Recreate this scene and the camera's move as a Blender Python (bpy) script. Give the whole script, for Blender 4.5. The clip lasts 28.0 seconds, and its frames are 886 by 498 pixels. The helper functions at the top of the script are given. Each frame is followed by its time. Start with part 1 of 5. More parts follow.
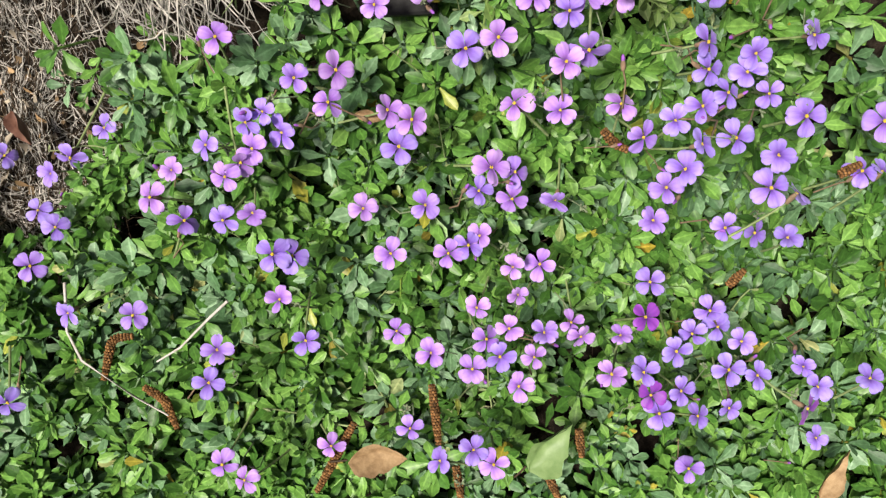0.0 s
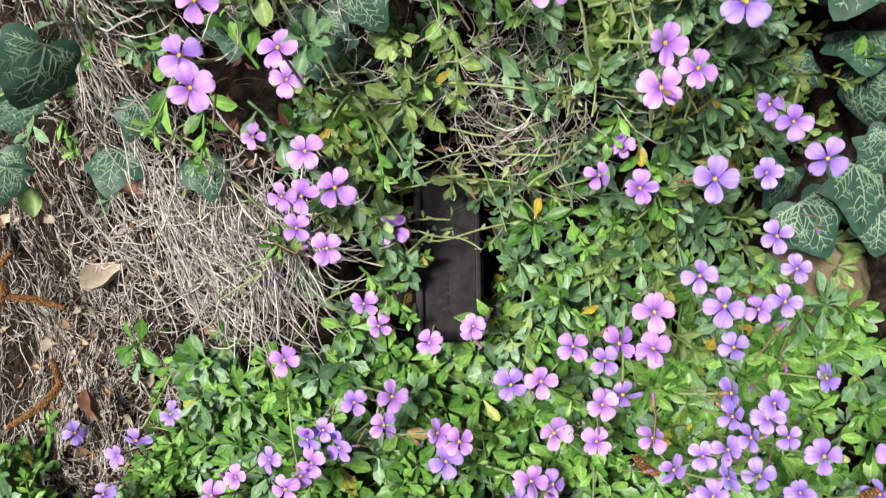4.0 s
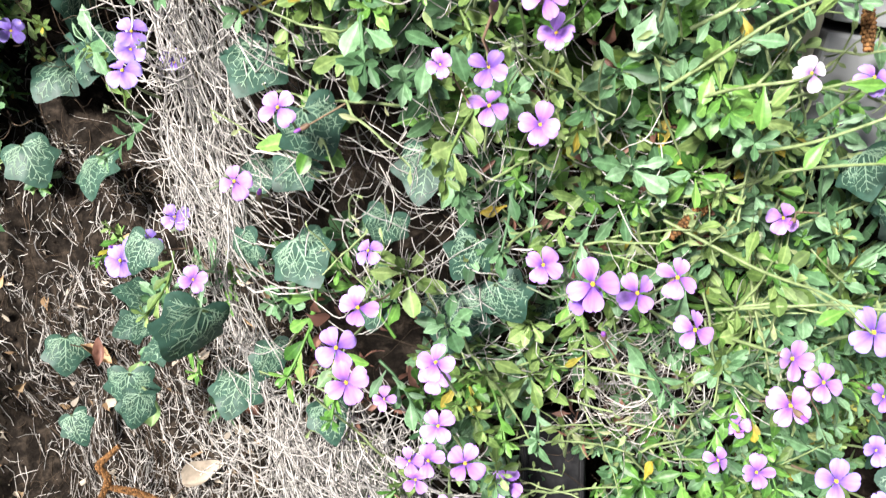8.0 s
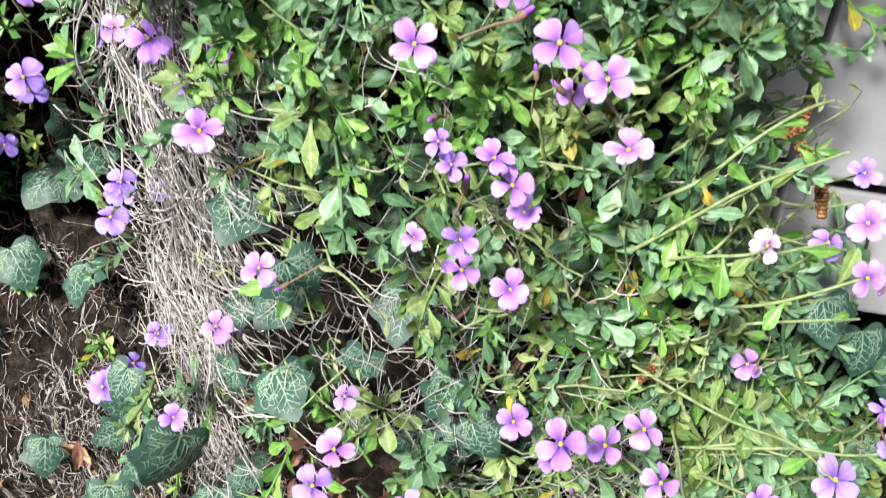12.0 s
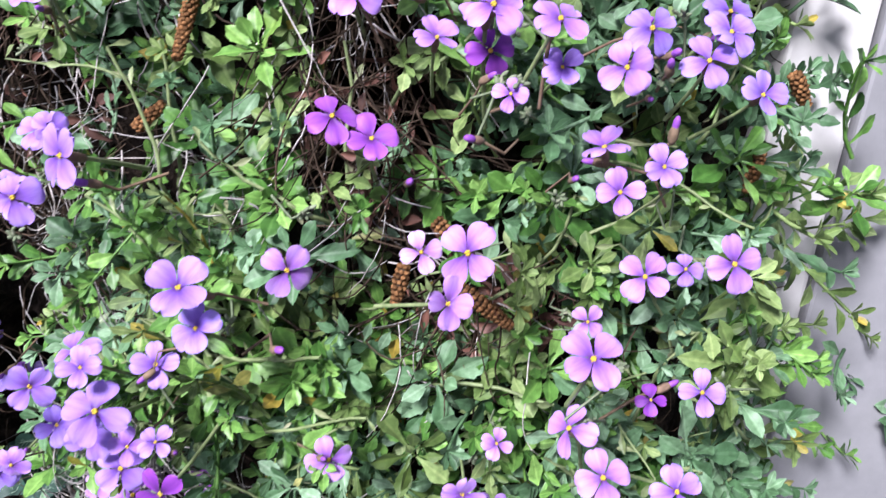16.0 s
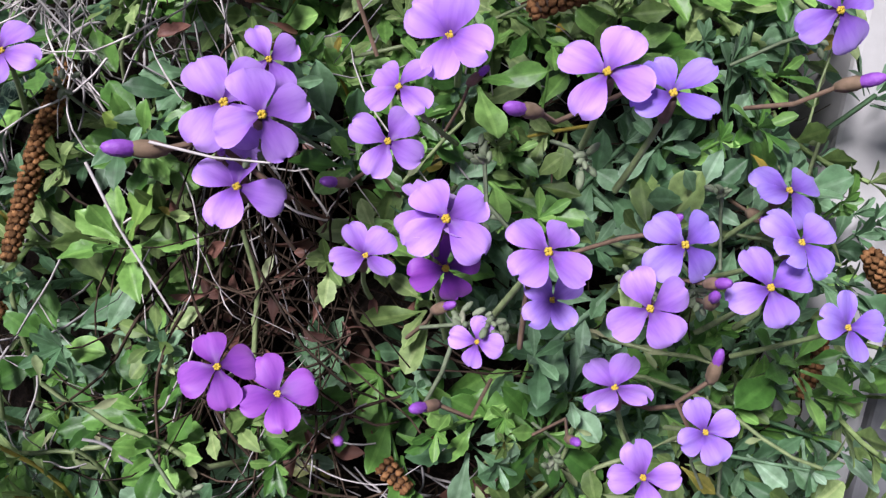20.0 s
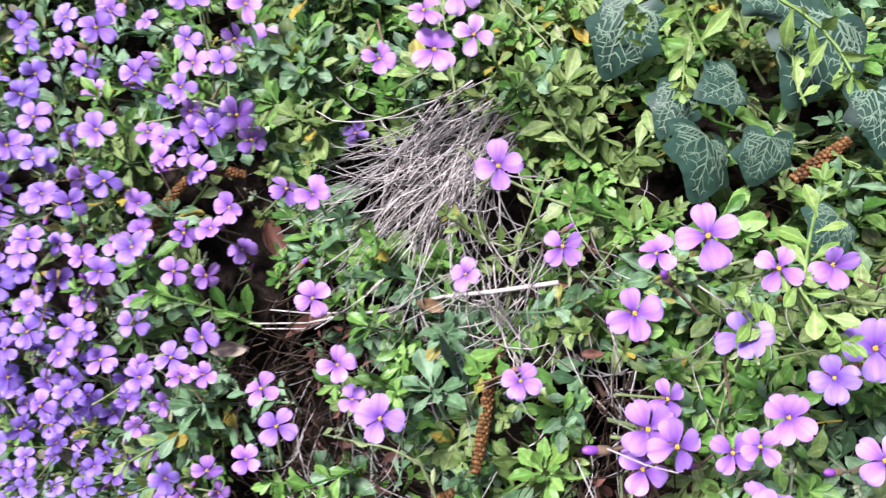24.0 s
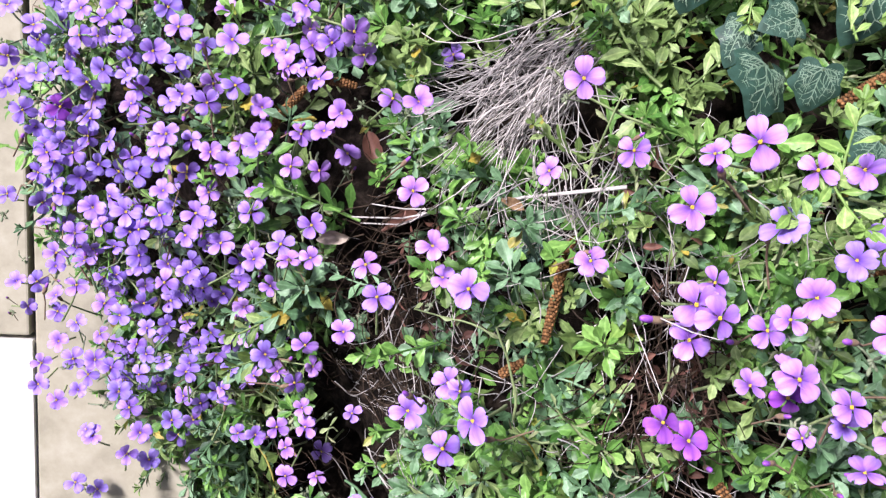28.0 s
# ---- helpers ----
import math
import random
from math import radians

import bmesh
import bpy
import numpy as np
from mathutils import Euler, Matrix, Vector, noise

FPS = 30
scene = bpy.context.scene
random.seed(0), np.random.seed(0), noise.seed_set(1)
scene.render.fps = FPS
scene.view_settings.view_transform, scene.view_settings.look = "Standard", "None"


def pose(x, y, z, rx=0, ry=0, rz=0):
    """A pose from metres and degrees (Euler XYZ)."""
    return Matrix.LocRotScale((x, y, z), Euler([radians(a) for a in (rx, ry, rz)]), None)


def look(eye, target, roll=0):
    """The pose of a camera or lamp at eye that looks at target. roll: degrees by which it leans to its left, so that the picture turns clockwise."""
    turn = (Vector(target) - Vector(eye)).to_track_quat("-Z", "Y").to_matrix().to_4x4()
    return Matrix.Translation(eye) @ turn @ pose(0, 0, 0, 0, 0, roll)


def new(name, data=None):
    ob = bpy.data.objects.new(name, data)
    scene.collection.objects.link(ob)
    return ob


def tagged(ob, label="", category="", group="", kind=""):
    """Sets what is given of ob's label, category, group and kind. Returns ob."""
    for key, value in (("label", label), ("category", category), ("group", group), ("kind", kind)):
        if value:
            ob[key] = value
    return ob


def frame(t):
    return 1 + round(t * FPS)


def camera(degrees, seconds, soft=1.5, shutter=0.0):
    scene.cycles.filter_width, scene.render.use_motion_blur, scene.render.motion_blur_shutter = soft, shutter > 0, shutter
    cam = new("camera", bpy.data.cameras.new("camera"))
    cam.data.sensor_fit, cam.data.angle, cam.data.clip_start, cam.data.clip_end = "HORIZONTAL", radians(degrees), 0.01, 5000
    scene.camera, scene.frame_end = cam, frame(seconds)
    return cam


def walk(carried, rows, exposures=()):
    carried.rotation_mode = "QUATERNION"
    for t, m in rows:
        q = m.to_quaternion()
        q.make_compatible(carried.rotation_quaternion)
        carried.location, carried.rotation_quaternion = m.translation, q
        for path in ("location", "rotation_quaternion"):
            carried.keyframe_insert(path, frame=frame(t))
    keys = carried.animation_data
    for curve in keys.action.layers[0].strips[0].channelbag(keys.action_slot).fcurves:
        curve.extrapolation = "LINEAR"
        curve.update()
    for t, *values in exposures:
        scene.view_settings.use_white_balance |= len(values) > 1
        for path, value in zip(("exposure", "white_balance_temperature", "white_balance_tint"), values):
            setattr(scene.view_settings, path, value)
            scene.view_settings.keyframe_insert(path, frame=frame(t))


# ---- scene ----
cam = camera(57.20, 28.0, soft=1.3, shutter=0.5)
PATH = [
    (0.0, pose(0.00745, 0.03850, 0.51840, 16.952, 1.650, -2.638)),
    (0.5, pose(0.00481, 0.04119, 0.52236, 17.617, 1.459, -2.775)),
    (1.0, pose(0.00446, 0.05056, 0.53022, 18.791, 1.256, -3.384)),
    (1.5, pose(0.00298, 0.06241, 0.54021, 20.053, 1.334, -3.708)),
    (2.0, pose(0.00392, 0.06741, 0.54526, 20.934, 1.464, -3.748)),
    (2.5, pose(0.00291, 0.07500, 0.55792, 22.497, 1.510, -3.699)),
    (3.0, pose(-0.00247, 0.09113, 0.57254, 24.449, 1.781, -3.016)),
    (3.5, pose(-0.00563, 0.10366, 0.58349, 26.060, 2.086, -2.030)),
    (5.5, pose(-0.00182, 0.12149, 0.61280, 30.275, 2.308, 0.601)),
    (6.0, pose(-0.00709, 0.13308, 0.61747, 30.862, 2.865, 0.467)),
    (6.5, pose(-0.02053, 0.14153, 0.62208, 31.527, 3.135, 1.048)),
    (7.0, pose(-0.03419, 0.15242, 0.63753, 32.753, 3.106, 1.699)),
    (7.5, pose(-0.04450, 0.15846, 0.65006, 33.542, 2.920, 2.253)),
    (8.0, pose(-0.04750, 0.17017, 0.65656, 34.331, 2.877, 2.320)),
    (8.5, pose(-0.04084, 0.17500, 0.66439, 34.778, 2.862, 2.169)),
    (9.0, pose(-0.03647, 0.17494, 0.66868, 35.146, 3.705, 2.268)),
    (9.5, pose(-0.03675, 0.18409, 0.67192, 35.527, 3.391, 2.002)),
    (10.0, pose(-0.03603, 0.18821, 0.67964, 36.093, 3.388, 2.009)),
    (10.5, pose(-0.03951, 0.19014, 0.68664, 36.395, 3.226, 2.630)),
    (11.0, pose(-0.04047, 0.19305, 0.68690, 36.676, 2.777, 2.602)),
    (11.5, pose(-0.03972, 0.19401, 0.68500, 36.849, 2.466, 2.614)),
    (12.0, pose(-0.04187, 0.19542, 0.68903, 38.036, 1.860, 2.287)),
    (12.5, pose(-0.04442, 0.20985, 0.70853, 39.518, 1.599, 2.509)),
    (14.5, pose(-0.05760, 0.25348, 0.76799, 41.951, 1.246, 2.392)),
    (15.0, pose(-0.06024, 0.26308, 0.78024, 42.674, 0.150, 1.138)),
    (15.5, pose(-0.05631, 0.28380, 0.79431, 43.597, 0.204, 0.197)),
    (16.0, pose(-0.05357, 0.29344, 0.79682, 43.623, -0.340, -1.026)),
    (16.5, pose(-0.04819, 0.31230, 0.80262, 44.021, -0.232, -2.076)),
    (17.0, pose(-0.06425, 0.32612, 0.80571, 44.191, 0.747, -2.046)),
    (17.5, pose(-0.06944, 0.34035, 0.80287, 44.817, 0.678, -2.657)),
    (18.0, pose(-0.06780, 0.35973, 0.80271, 45.099, 0.287, -3.278)),
    (18.5, pose(-0.05641, 0.37275, 0.79947, 44.792, 0.339, -3.421)),
    (19.0, pose(-0.05049, 0.37846, 0.79298, 44.392, 0.399, -3.321)),
    (19.5, pose(-0.04446, 0.38343, 0.78781, 43.858, 0.279, -3.310)),
    (20.0, pose(-0.04167, 0.38666, 0.78551, 43.468, 0.216, -3.109)),
    (20.5, pose(-0.03913, 0.39174, 0.78446, 43.618, -0.032, -2.867)),
    (21.0, pose(-0.04135, 0.39378, 0.78649, 43.327, -0.285, -2.392)),
    (21.5, pose(-0.04772, 0.38546, 0.79943, 43.885, -0.688, -1.461)),
    (22.0, pose(-0.05906, 0.38318, 0.82359, 44.884, -0.367, 0.764)),
    (22.5, pose(-0.07936, 0.39202, 0.86178, 45.519, -0.369, 2.291)),
    (24.5, pose(-0.11946, 0.32964, 0.93372, 47.827, 3.508, 8.184)),
    (25.0, pose(-0.12500, 0.31558, 0.94548, 48.119, 3.815, 9.129)),
    (25.5, pose(-0.12475, 0.30460, 0.95161, 47.846, 3.919, 9.909)),
    (26.0, pose(-0.12597, 0.30055, 0.95722, 47.780, 3.934, 10.552)),
    (26.5, pose(-0.12408, 0.29775, 0.95834, 47.315, 3.552, 10.835)),
    (27.0, pose(-0.12413, 0.29237, 0.95076, 46.302, 2.824, 11.673)),
    (27.5, pose(-0.12006, 0.28983, 0.94387, 45.437, 2.629, 11.408)),
    (28.0, pose(-0.11838, 0.28882, 0.94137, 44.627, 2.547, 11.843)),
]
walk(cam, PATH, exposures=[(0.0, 0.3, 6900, 9), (1.0, 0.28, 6830, 9.4), (3.0, 0.45, 6700, 10.1), (6.0, 0.75, 6500, 11.2), (7.0, 0.95, 6400, 11.6), (8.0, 1.25, 6300, 12), (9.0, 1.0, 6290, 12.4), (11.0, 0.82, 6270, 13.3), (12.5, 1.1, 6250, 14), (15.0, 0.9, 5900, 22.5), (16.0, 0.76, 5720, 24), (17.0, 0.98, 5720, 24.2), (18.0, 0.91, 5760, 24.2), (19.0, 0.17, 5740, 24.2), (20.0, 0.13, 5800, 24.2), (21.0, 0.32, 5800, 24.4), (22.0, 0.64, 5780, 24.6), (23.0, 0.7, 5850, 24.8), (24.5, 0.65, 5930, 25.2), (28.0, 0.75, 5950, 26)])

# ---------------------------------------------------------------- light
world = bpy.data.worlds.new("sky")
scene.world = world
world.use_nodes = True
wn = world.node_tree.nodes
sky = wn.new("ShaderNodeTexSky")
sky.sky_type, sky.sun_disc = "NISHITA", False
sky.sun_elevation, sky.sun_rotation = radians(62), radians(228)
sky.air_density, sky.dust_density, sky.ozone_density = 1.0, 3.0, 1.0
pale = wn.new("ShaderNodeHueSaturation")
pale.inputs["Saturation"].default_value = 0.4
world.node_tree.links.new(sky.outputs[0], pale.inputs["Color"])
world.node_tree.links.new(pale.outputs[0], wn["Background"].inputs[0])
wn["Background"].inputs[1].default_value = 0.045

sun = new("sun", bpy.data.lights.new("sun", "SUN"))
sun.data.energy, sun.data.angle, sun.data.color = 5.6, radians(14), (1.0, 0.95, 0.88)
sun.matrix_world = look((-1.0, -0.6, 2.93), (0, 0.3, 0.4))


# ---------------------------------------------------------------- materials
def material(name, rough=0.6, metal=0.0):
    m = bpy.data.materials.new(name)
    m.use_nodes = True
    n = m.node_tree.nodes
    b = n["Principled BSDF"]
    b.inputs["Roughness"].default_value, b.inputs["Metallic"].default_value = rough, metal
    return m, n, m.node_tree.links, b


def ramp(n, stops):
    r = n.new("ShaderNodeValToRGB")
    e = r.color_ramp.elements
    while len(e) < len(stops):
        e.new(0.5)
    for el, (p, c) in zip(e, stops):
        el.position, el.color = p, (*c, 1)
    return r


def noise_node(n, links, scale, detail=3.0, coord="Object", rough=0.6, stretch=None):
    tc, t = n.new("ShaderNodeTexCoord"), n.new("ShaderNodeTexNoise")
    t.inputs["Scale"].default_value, t.inputs["Detail"].default_value, t.inputs["Roughness"].default_value = scale, detail, rough
    if stretch:
        mp = n.new("ShaderNodeMapping")
        mp.inputs["Scale"].default_value = stretch
        links.new(tc.outputs[coord], mp.inputs[0])
        links.new(mp.outputs[0], t.inputs["Vector"])
    else:
        links.new(tc.outputs[coord], t.inputs["Vector"])
    return t


def bump(n, links, b, tex, strength, distance):
    bp = n.new("ShaderNodeBump")
    bp.inputs["Strength"].default_value, bp.inputs["Distance"].default_value = strength, distance
    links.new(tex.outputs[0], bp.inputs["Height"])
    links.new(bp.outputs[0], b.inputs["Normal"])


def mix_colour(n, links, a, b, fac, kind="MIX"):
    m = n.new("ShaderNodeMix")
    m.data_type, m.blend_type = "RGBA", kind
    for sock, v in ((m.inputs[0], fac), (m.inputs[6], a), (m.inputs[7], b)):
        if isinstance(v, (int, float)):
            sock.default_value = v
        elif isinstance(v, tuple):
            sock.default_value = (*v, 1)
        else:
            links.new(v, sock)
    return m.outputs[2]


def thin(m, n, links, b, colour, share):
    """Lets part of the light through, as a leaf or a petal does."""
    tr, mx = n.new("ShaderNodeBsdfTranslucent"), n.new("ShaderNodeMixShader")
    links.new(colour, tr.inputs[0])
    mx.inputs[0].default_value = share
    links.new(b.outputs[0], mx.inputs[1])
    links.new(tr.outputs[0], mx.inputs[2])
    links.new(mx.outputs[0], n["Material Output"].inputs[0])


def leaf_material(name, stops, share=0.15, rough=0.48, scale=340, withered=None, ribbed=False):
    """Green that differs from leaf to leaf and from shoot to shoot, with mottling, a paler midrib and fine relief; a share of the leaves withers to yellow."""
    m, n, links, b = material(name, rough)
    geo, info, add = n.new("ShaderNodeNewGeometry"), n.new("ShaderNodeObjectInfo"), n.new("ShaderNodeMath")
    add.operation = "MULTIPLY_ADD"
    links.new(geo.outputs["Random Per Island"], add.inputs[0])
    add.inputs[1].default_value = 0.8
    half = n.new("ShaderNodeMath")
    half.operation = "MULTIPLY"
    links.new(info.outputs["Random"], half.inputs[0])
    half.inputs[1].default_value = 0.2
    links.new(half.outputs[0], add.inputs[2])
    r = ramp(n, stops)
    links.new(add.outputs[0], r.inputs[0])
    c = r.outputs[0]
    if withered:
        wild, low = n.new("ShaderNodeMath"), n.new("ShaderNodeMath")
        wild.operation, low.operation = "MULTIPLY", "FRACT"
        links.new(geo.outputs["Random Per Island"], wild.inputs[0])
        wild.inputs[1].default_value = 53.0
        links.new(wild.outputs[0], low.inputs[0])
        on_off = ramp(n, [(0.0, (1, 1, 1)), (withered, (0.6, 0.6, 0.6)), (withered + 0.01, (0, 0, 0))])
        links.new(low.outputs[0], on_off.inputs[0])
        c = mix_colour(n, links, c, (0.38, 0.29, 0.035), on_off.outputs[0])
    t = noise_node(n, links, scale, 4)
    tone = ramp(n, [(0.3, (0.62, 0.64, 0.6)), (0.7, (1.28, 1.25, 1.3))])
    links.new(t.outputs[0], tone.inputs[0])
    c = mix_colour(n, links, c, tone.outputs[0], 1.0, "MULTIPLY")
    if ribbed:
        at = n.new("ShaderNodeAttribute")
        at.attribute_name = "across"
        rib = ramp(n, [(0.0, (1.5, 1.4, 1.5)), (0.10, (1.35, 1.25, 1.35)), (0.2, (0.92, 0.94, 0.92)), (0.85, (1.0, 1.0, 1.0)), (1.0, (1.22, 1.18, 1.3))])
        links.new(at.outputs["Fac"], rib.inputs[0])
        c = mix_colour(n, links, c, rib.outputs[0], 1.0, "MULTIPLY")
    links.new(c, b.inputs["Base Color"])
    b.inputs["Sheen Weight"].default_value = 0.03
    b.inputs["Specular IOR Level"].default_value = 0.36
    bump(n, links, b, t, 0.35, 0.0006)
    thin(m, n, links, b, c, share)
    return m


LEAF = leaf_material("aubrieta_leaf", [(0.0, (0.022, 0.072, 0.010)), (0.3, (0.060, 0.165, 0.026)), (0.65, (0.125, 0.275, 0.050)), (1.0, (0.22, 0.41, 0.095))], 0.10, 0.42, withered=0.006, ribbed=True)
LEAF_GREY = leaf_material("aubrieta_leaf_grey", [(0.0, (0.026, 0.068, 0.027)), (0.35, (0.076, 0.170, 0.070)), (0.7, (0.148, 0.275, 0.134)), (1.0, (0.245, 0.385, 0.235))], 0.10, 0.5, withered=0.006, ribbed=True)
LEAF_WARM = leaf_material("aubrieta_leaf_warm", [(0.0, (0.045, 0.080, 0.012)), (0.35, (0.105, 0.18, 0.042)), (0.7, (0.19, 0.285, 0.085)), (1.0, (0.29, 0.40, 0.145))], 0.13, 0.55, withered=0.04, ribbed=True)
LEAF_FRESH = leaf_material("aubrieta_leaf_fresh", [(0.0, (0.13, 0.25, 0.045)), (0.5, (0.22, 0.37, 0.085)), (1.0, (0.36, 0.50, 0.17))], 0.2, 0.5, ribbed=True)
IVY = leaf_material("ivy_leaf", [(0.0, (0.012, 0.036, 0.024)), (0.5, (0.026, 0.066, 0.046)), (1.0, (0.050, 0.105, 0.074))], 0.02, 0.48, 7)
IVY.node_tree.nodes["Principled BSDF"].inputs["Sheen Weight"].default_value = 0.0
IVY.node_tree.nodes["Principled BSDF"].inputs["Specular IOR Level"].default_value = 0.25
IVY_VEIN = leaf_material("ivy_vein", [(0.0, (0.14, 0.24, 0.15)), (1.0, (0.26, 0.37, 0.26))], 0.05, 0.5)
STEM = leaf_material("green_stem", [(0.0, (0.14, 0.19, 0.07)), (0.6, (0.22, 0.29, 0.12)), (1.0, (0.30, 0.29, 0.17))], 0.05)
CALYX = leaf_material("calyx", [(0.0, (0.17, 0.10, 0.07)), (0.5, (0.21, 0.15, 0.09)), (1.0, (0.27, 0.15, 0.12))], 0.1, 0.8)


FUZZ = leaf_material("hairy_bud", [(0.0, (0.14, 0.19, 0.10)), (0.6, (0.22, 0.27, 0.16)), (1.0, (0.30, 0.28, 0.20))], 0.1, 0.8)


def petal_material():
    m, n, links, b = material("petal", 0.55)
    tc, ln, info = n.new("ShaderNodeTexCoord"), n.new("ShaderNodeVectorMath"), n.new("ShaderNodeObjectInfo")
    ln.operation = "LENGTH"
    links.new(tc.outputs["Object"], ln.inputs[0])
    r = ramp(n, [(0.0, (0.12, 0.02, 0.16)), (0.0019, (0.14, 0.03, 0.20)), (0.0029, (0.48, 0.24, 0.62)), (0.0046, (0.84, 0.70, 0.92)), (0.0085, (1, 1, 1))])
    links.new(ln.outputs["Value"], r.inputs[0])
    t = noise_node(n, links, 420, 3, stretch=(1.0, 0.18, 1.0))
    vein = ramp(n, [(0.36, (0.70, 0.58, 0.84)), (0.56, (1, 1, 1))])
    links.new(t.outputs[0], vein.inputs[0])
    c = mix_colour(n, links, info.outputs["Color"], r.outputs[0], 1.0, "MULTIPLY")
    c = mix_colour(n, links, c, vein.outputs[0], 0.7, "MULTIPLY")
    links.new(c, b.inputs["Base Color"])
    b.inputs["Sheen Weight"].default_value = 0.2
    bump(n, links, b, t, 0.25, 0.0004)
    thin(m, n, links, b, c, 0.28)
    return m


PETAL = petal_material()


def plain(name, stops, scale, rough=0.7, relief=0.5, depth=0.001, coord="Object", stretch=None, island=False):
    m, n, links, b = material(name, rough)
    t = noise_node(n, links, scale, 6, coord, 0.65, stretch)
    r = ramp(n, stops)
    links.new(t.outputs[0], r.inputs[0])
    c = r.outputs[0]
    if island:
        geo = n.new("ShaderNodeNewGeometry")
        tone = ramp(n, [(0.0, (0.45, 0.45, 0.45)), (1.0, (1.35, 1.3, 1.25))])
        links.new(geo.outputs["Random Per Island"], tone.inputs[0])
        c = mix_colour(n, links, c, tone.outputs[0], 1.0, "MULTIPLY")
    links.new(c, b.inputs["Base Color"])
    b.inputs["Specular IOR Level"].default_value = 0.1 if rough > 0.75 else 0.4
    bump(n, links, b, t, relief, depth)
    return m


ANTHER = plain("anther", [(0.3, (0.45, 0.30, 0.02)), (0.7, (0.70, 0.55, 0.06))], 900, 0.6)
BUD = plain("bud", [(0.3, (0.20, 0.05, 0.36)), (0.7, (0.34, 0.12, 0.52))], 500, 0.5)
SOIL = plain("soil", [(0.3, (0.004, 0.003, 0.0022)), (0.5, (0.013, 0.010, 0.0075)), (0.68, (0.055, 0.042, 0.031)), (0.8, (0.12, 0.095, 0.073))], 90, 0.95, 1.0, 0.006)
STRAW = plain("dead_stem", [(0.3, (0.36, 0.345, 0.325)), (0.7, (0.60, 0.59, 0.57))], 300, 0.8, 0.5, 0.0005, island=True)
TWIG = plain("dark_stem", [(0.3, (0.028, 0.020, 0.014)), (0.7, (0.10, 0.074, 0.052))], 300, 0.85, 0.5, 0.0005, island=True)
CATKIN = plain("catkin", [(0.3, (0.10, 0.044, 0.017)), (0.7, (0.31, 0.17, 0.07))], 700, 0.8, 0.6, 0.0006, island=True)
DRY_LEAF = plain("dry_leaf", [(0.3, (0.17, 0.10, 0.045)), (0.7, (0.42, 0.30, 0.17))], 5, 0.7, 0.4, 0.001, island=True)
PALE_LEAF = plain("pale_dry_leaf", [(0.3, (0.22, 0.19, 0.15)), (0.7, (0.42, 0.37, 0.30))], 5, 0.7, 0.4, 0.001, island=True)
RED_LEAF = plain("red_dry_leaf", [(0.3, (0.09, 0.04, 0.03)), (0.7, (0.20, 0.10, 0.07))], 5, 0.6, 0.4, 0.001, island=True)
GREEN_LEAF = plain("fallen_green_leaf", [(0.3, (0.11, 0.19, 0.06)), (0.7, (0.19, 0.28, 0.11))], 5, 0.5, 0.3, 0.001)
BLACK = plain("black_plastic", [(0.4, (0.004, 0.004, 0.005)), (0.8, (0.022, 0.022, 0.022))], 160, 0.5, 0.4, 0.0006)
BLACK.node_tree.nodes["Principled BSDF"].inputs["Specular IOR Level"].default_value = 0.15
STONE = plain("grey_stone", [(0.25, (0.165, 0.17, 0.172)), (0.5, (0.21, 0.215, 0.217)), (0.8, (0.26, 0.264, 0.266))], 26, 0.5, 0.25, 0.0015)
ROCK = plain("rock", [(0.3, (0.05, 0.055, 0.025)), (0.5, (0.15, 0.12, 0.075)), (0.75, (0.26, 0.215, 0.15))], 45, 0.85, 0.8, 0.003)
STONE_PALE = plain("pale_stone", [(0.25, (0.66, 0.65, 0.60)), (0.5, (0.75, 0.74, 0.69)), (0.8, (0.82, 0.81, 0.77))], 40, 0.55, 0.25, 0.001)
STONE_LIGHT = plain("light_grey_stone", [(0.25, (0.42, 0.42, 0.39)), (0.5, (0.50, 0.50, 0.47)), (0.8, (0.57, 0.57, 0.54))], 40, 0.6, 0.3, 0.001)
STONE_CREAM = plain("cream_stone", [(0.25, (0.24, 0.225, 0.16)), (0.5, (0.33, 0.31, 0.225)), (0.8, (0.42, 0.40, 0.31))], 40, 0.6, 0.3, 0.001)


# ---------------------------------------------------------------- shape of the bank
# Side view of the planted slope (y, z), and how far it falls back towards the left.
SIDE = [(-0.30, -0.02), (0.05, 0.01), (0.15, 0.07), (0.24, 0.14), (0.29, 0.24), (0.325, 0.34), (0.365, 0.44), (0.40, 0.54), (0.44, 0.62), (0.50, 0.69), (0.57, 0.74), (0.67, 0.79), (0.9, 0.85)]
RUN = [0.0]
for (ya, za), (yb, zb) in zip(SIDE, SIDE[1:]):
    RUN.append(RUN[-1] + math.hypot(yb - ya, zb - za))
SIDE_Y, SIDE_Z = [s[0] for s in SIDE], [s[1] for s in SIDE]
FALL_V = [0.35, 0.46, 0.56, 0.65, 0.75, 0.82, 0.88, 0.95, 1.05, 1.12, 1.2, 1.28, 1.4, 1.6]
FALL_D = [0.0, 0.02, 0.13, 0.15, 0.20, 0.23, 0.20, 0.175, 0.185, 0.175, 0.13, 0.075, 0.04, 0.0]


def smooth(a, b, x):
    t = min(1.0, max(0.0, (x - a) / (b - a)))
    return t * t * (3 - 2 * t)


def side_at(v):
    if v < 0:
        return SIDE_Y[0] + v, SIDE_Z[0]
    if v > RUN[-1]:
        return SIDE_Y[-1] + v - RUN[-1], SIDE_Z[-1]
    return float(np.interp(v, RUN, SIDE_Y)), float(np.interp(v, RUN, SIDE_Z))


SIDE_CACHE = {}


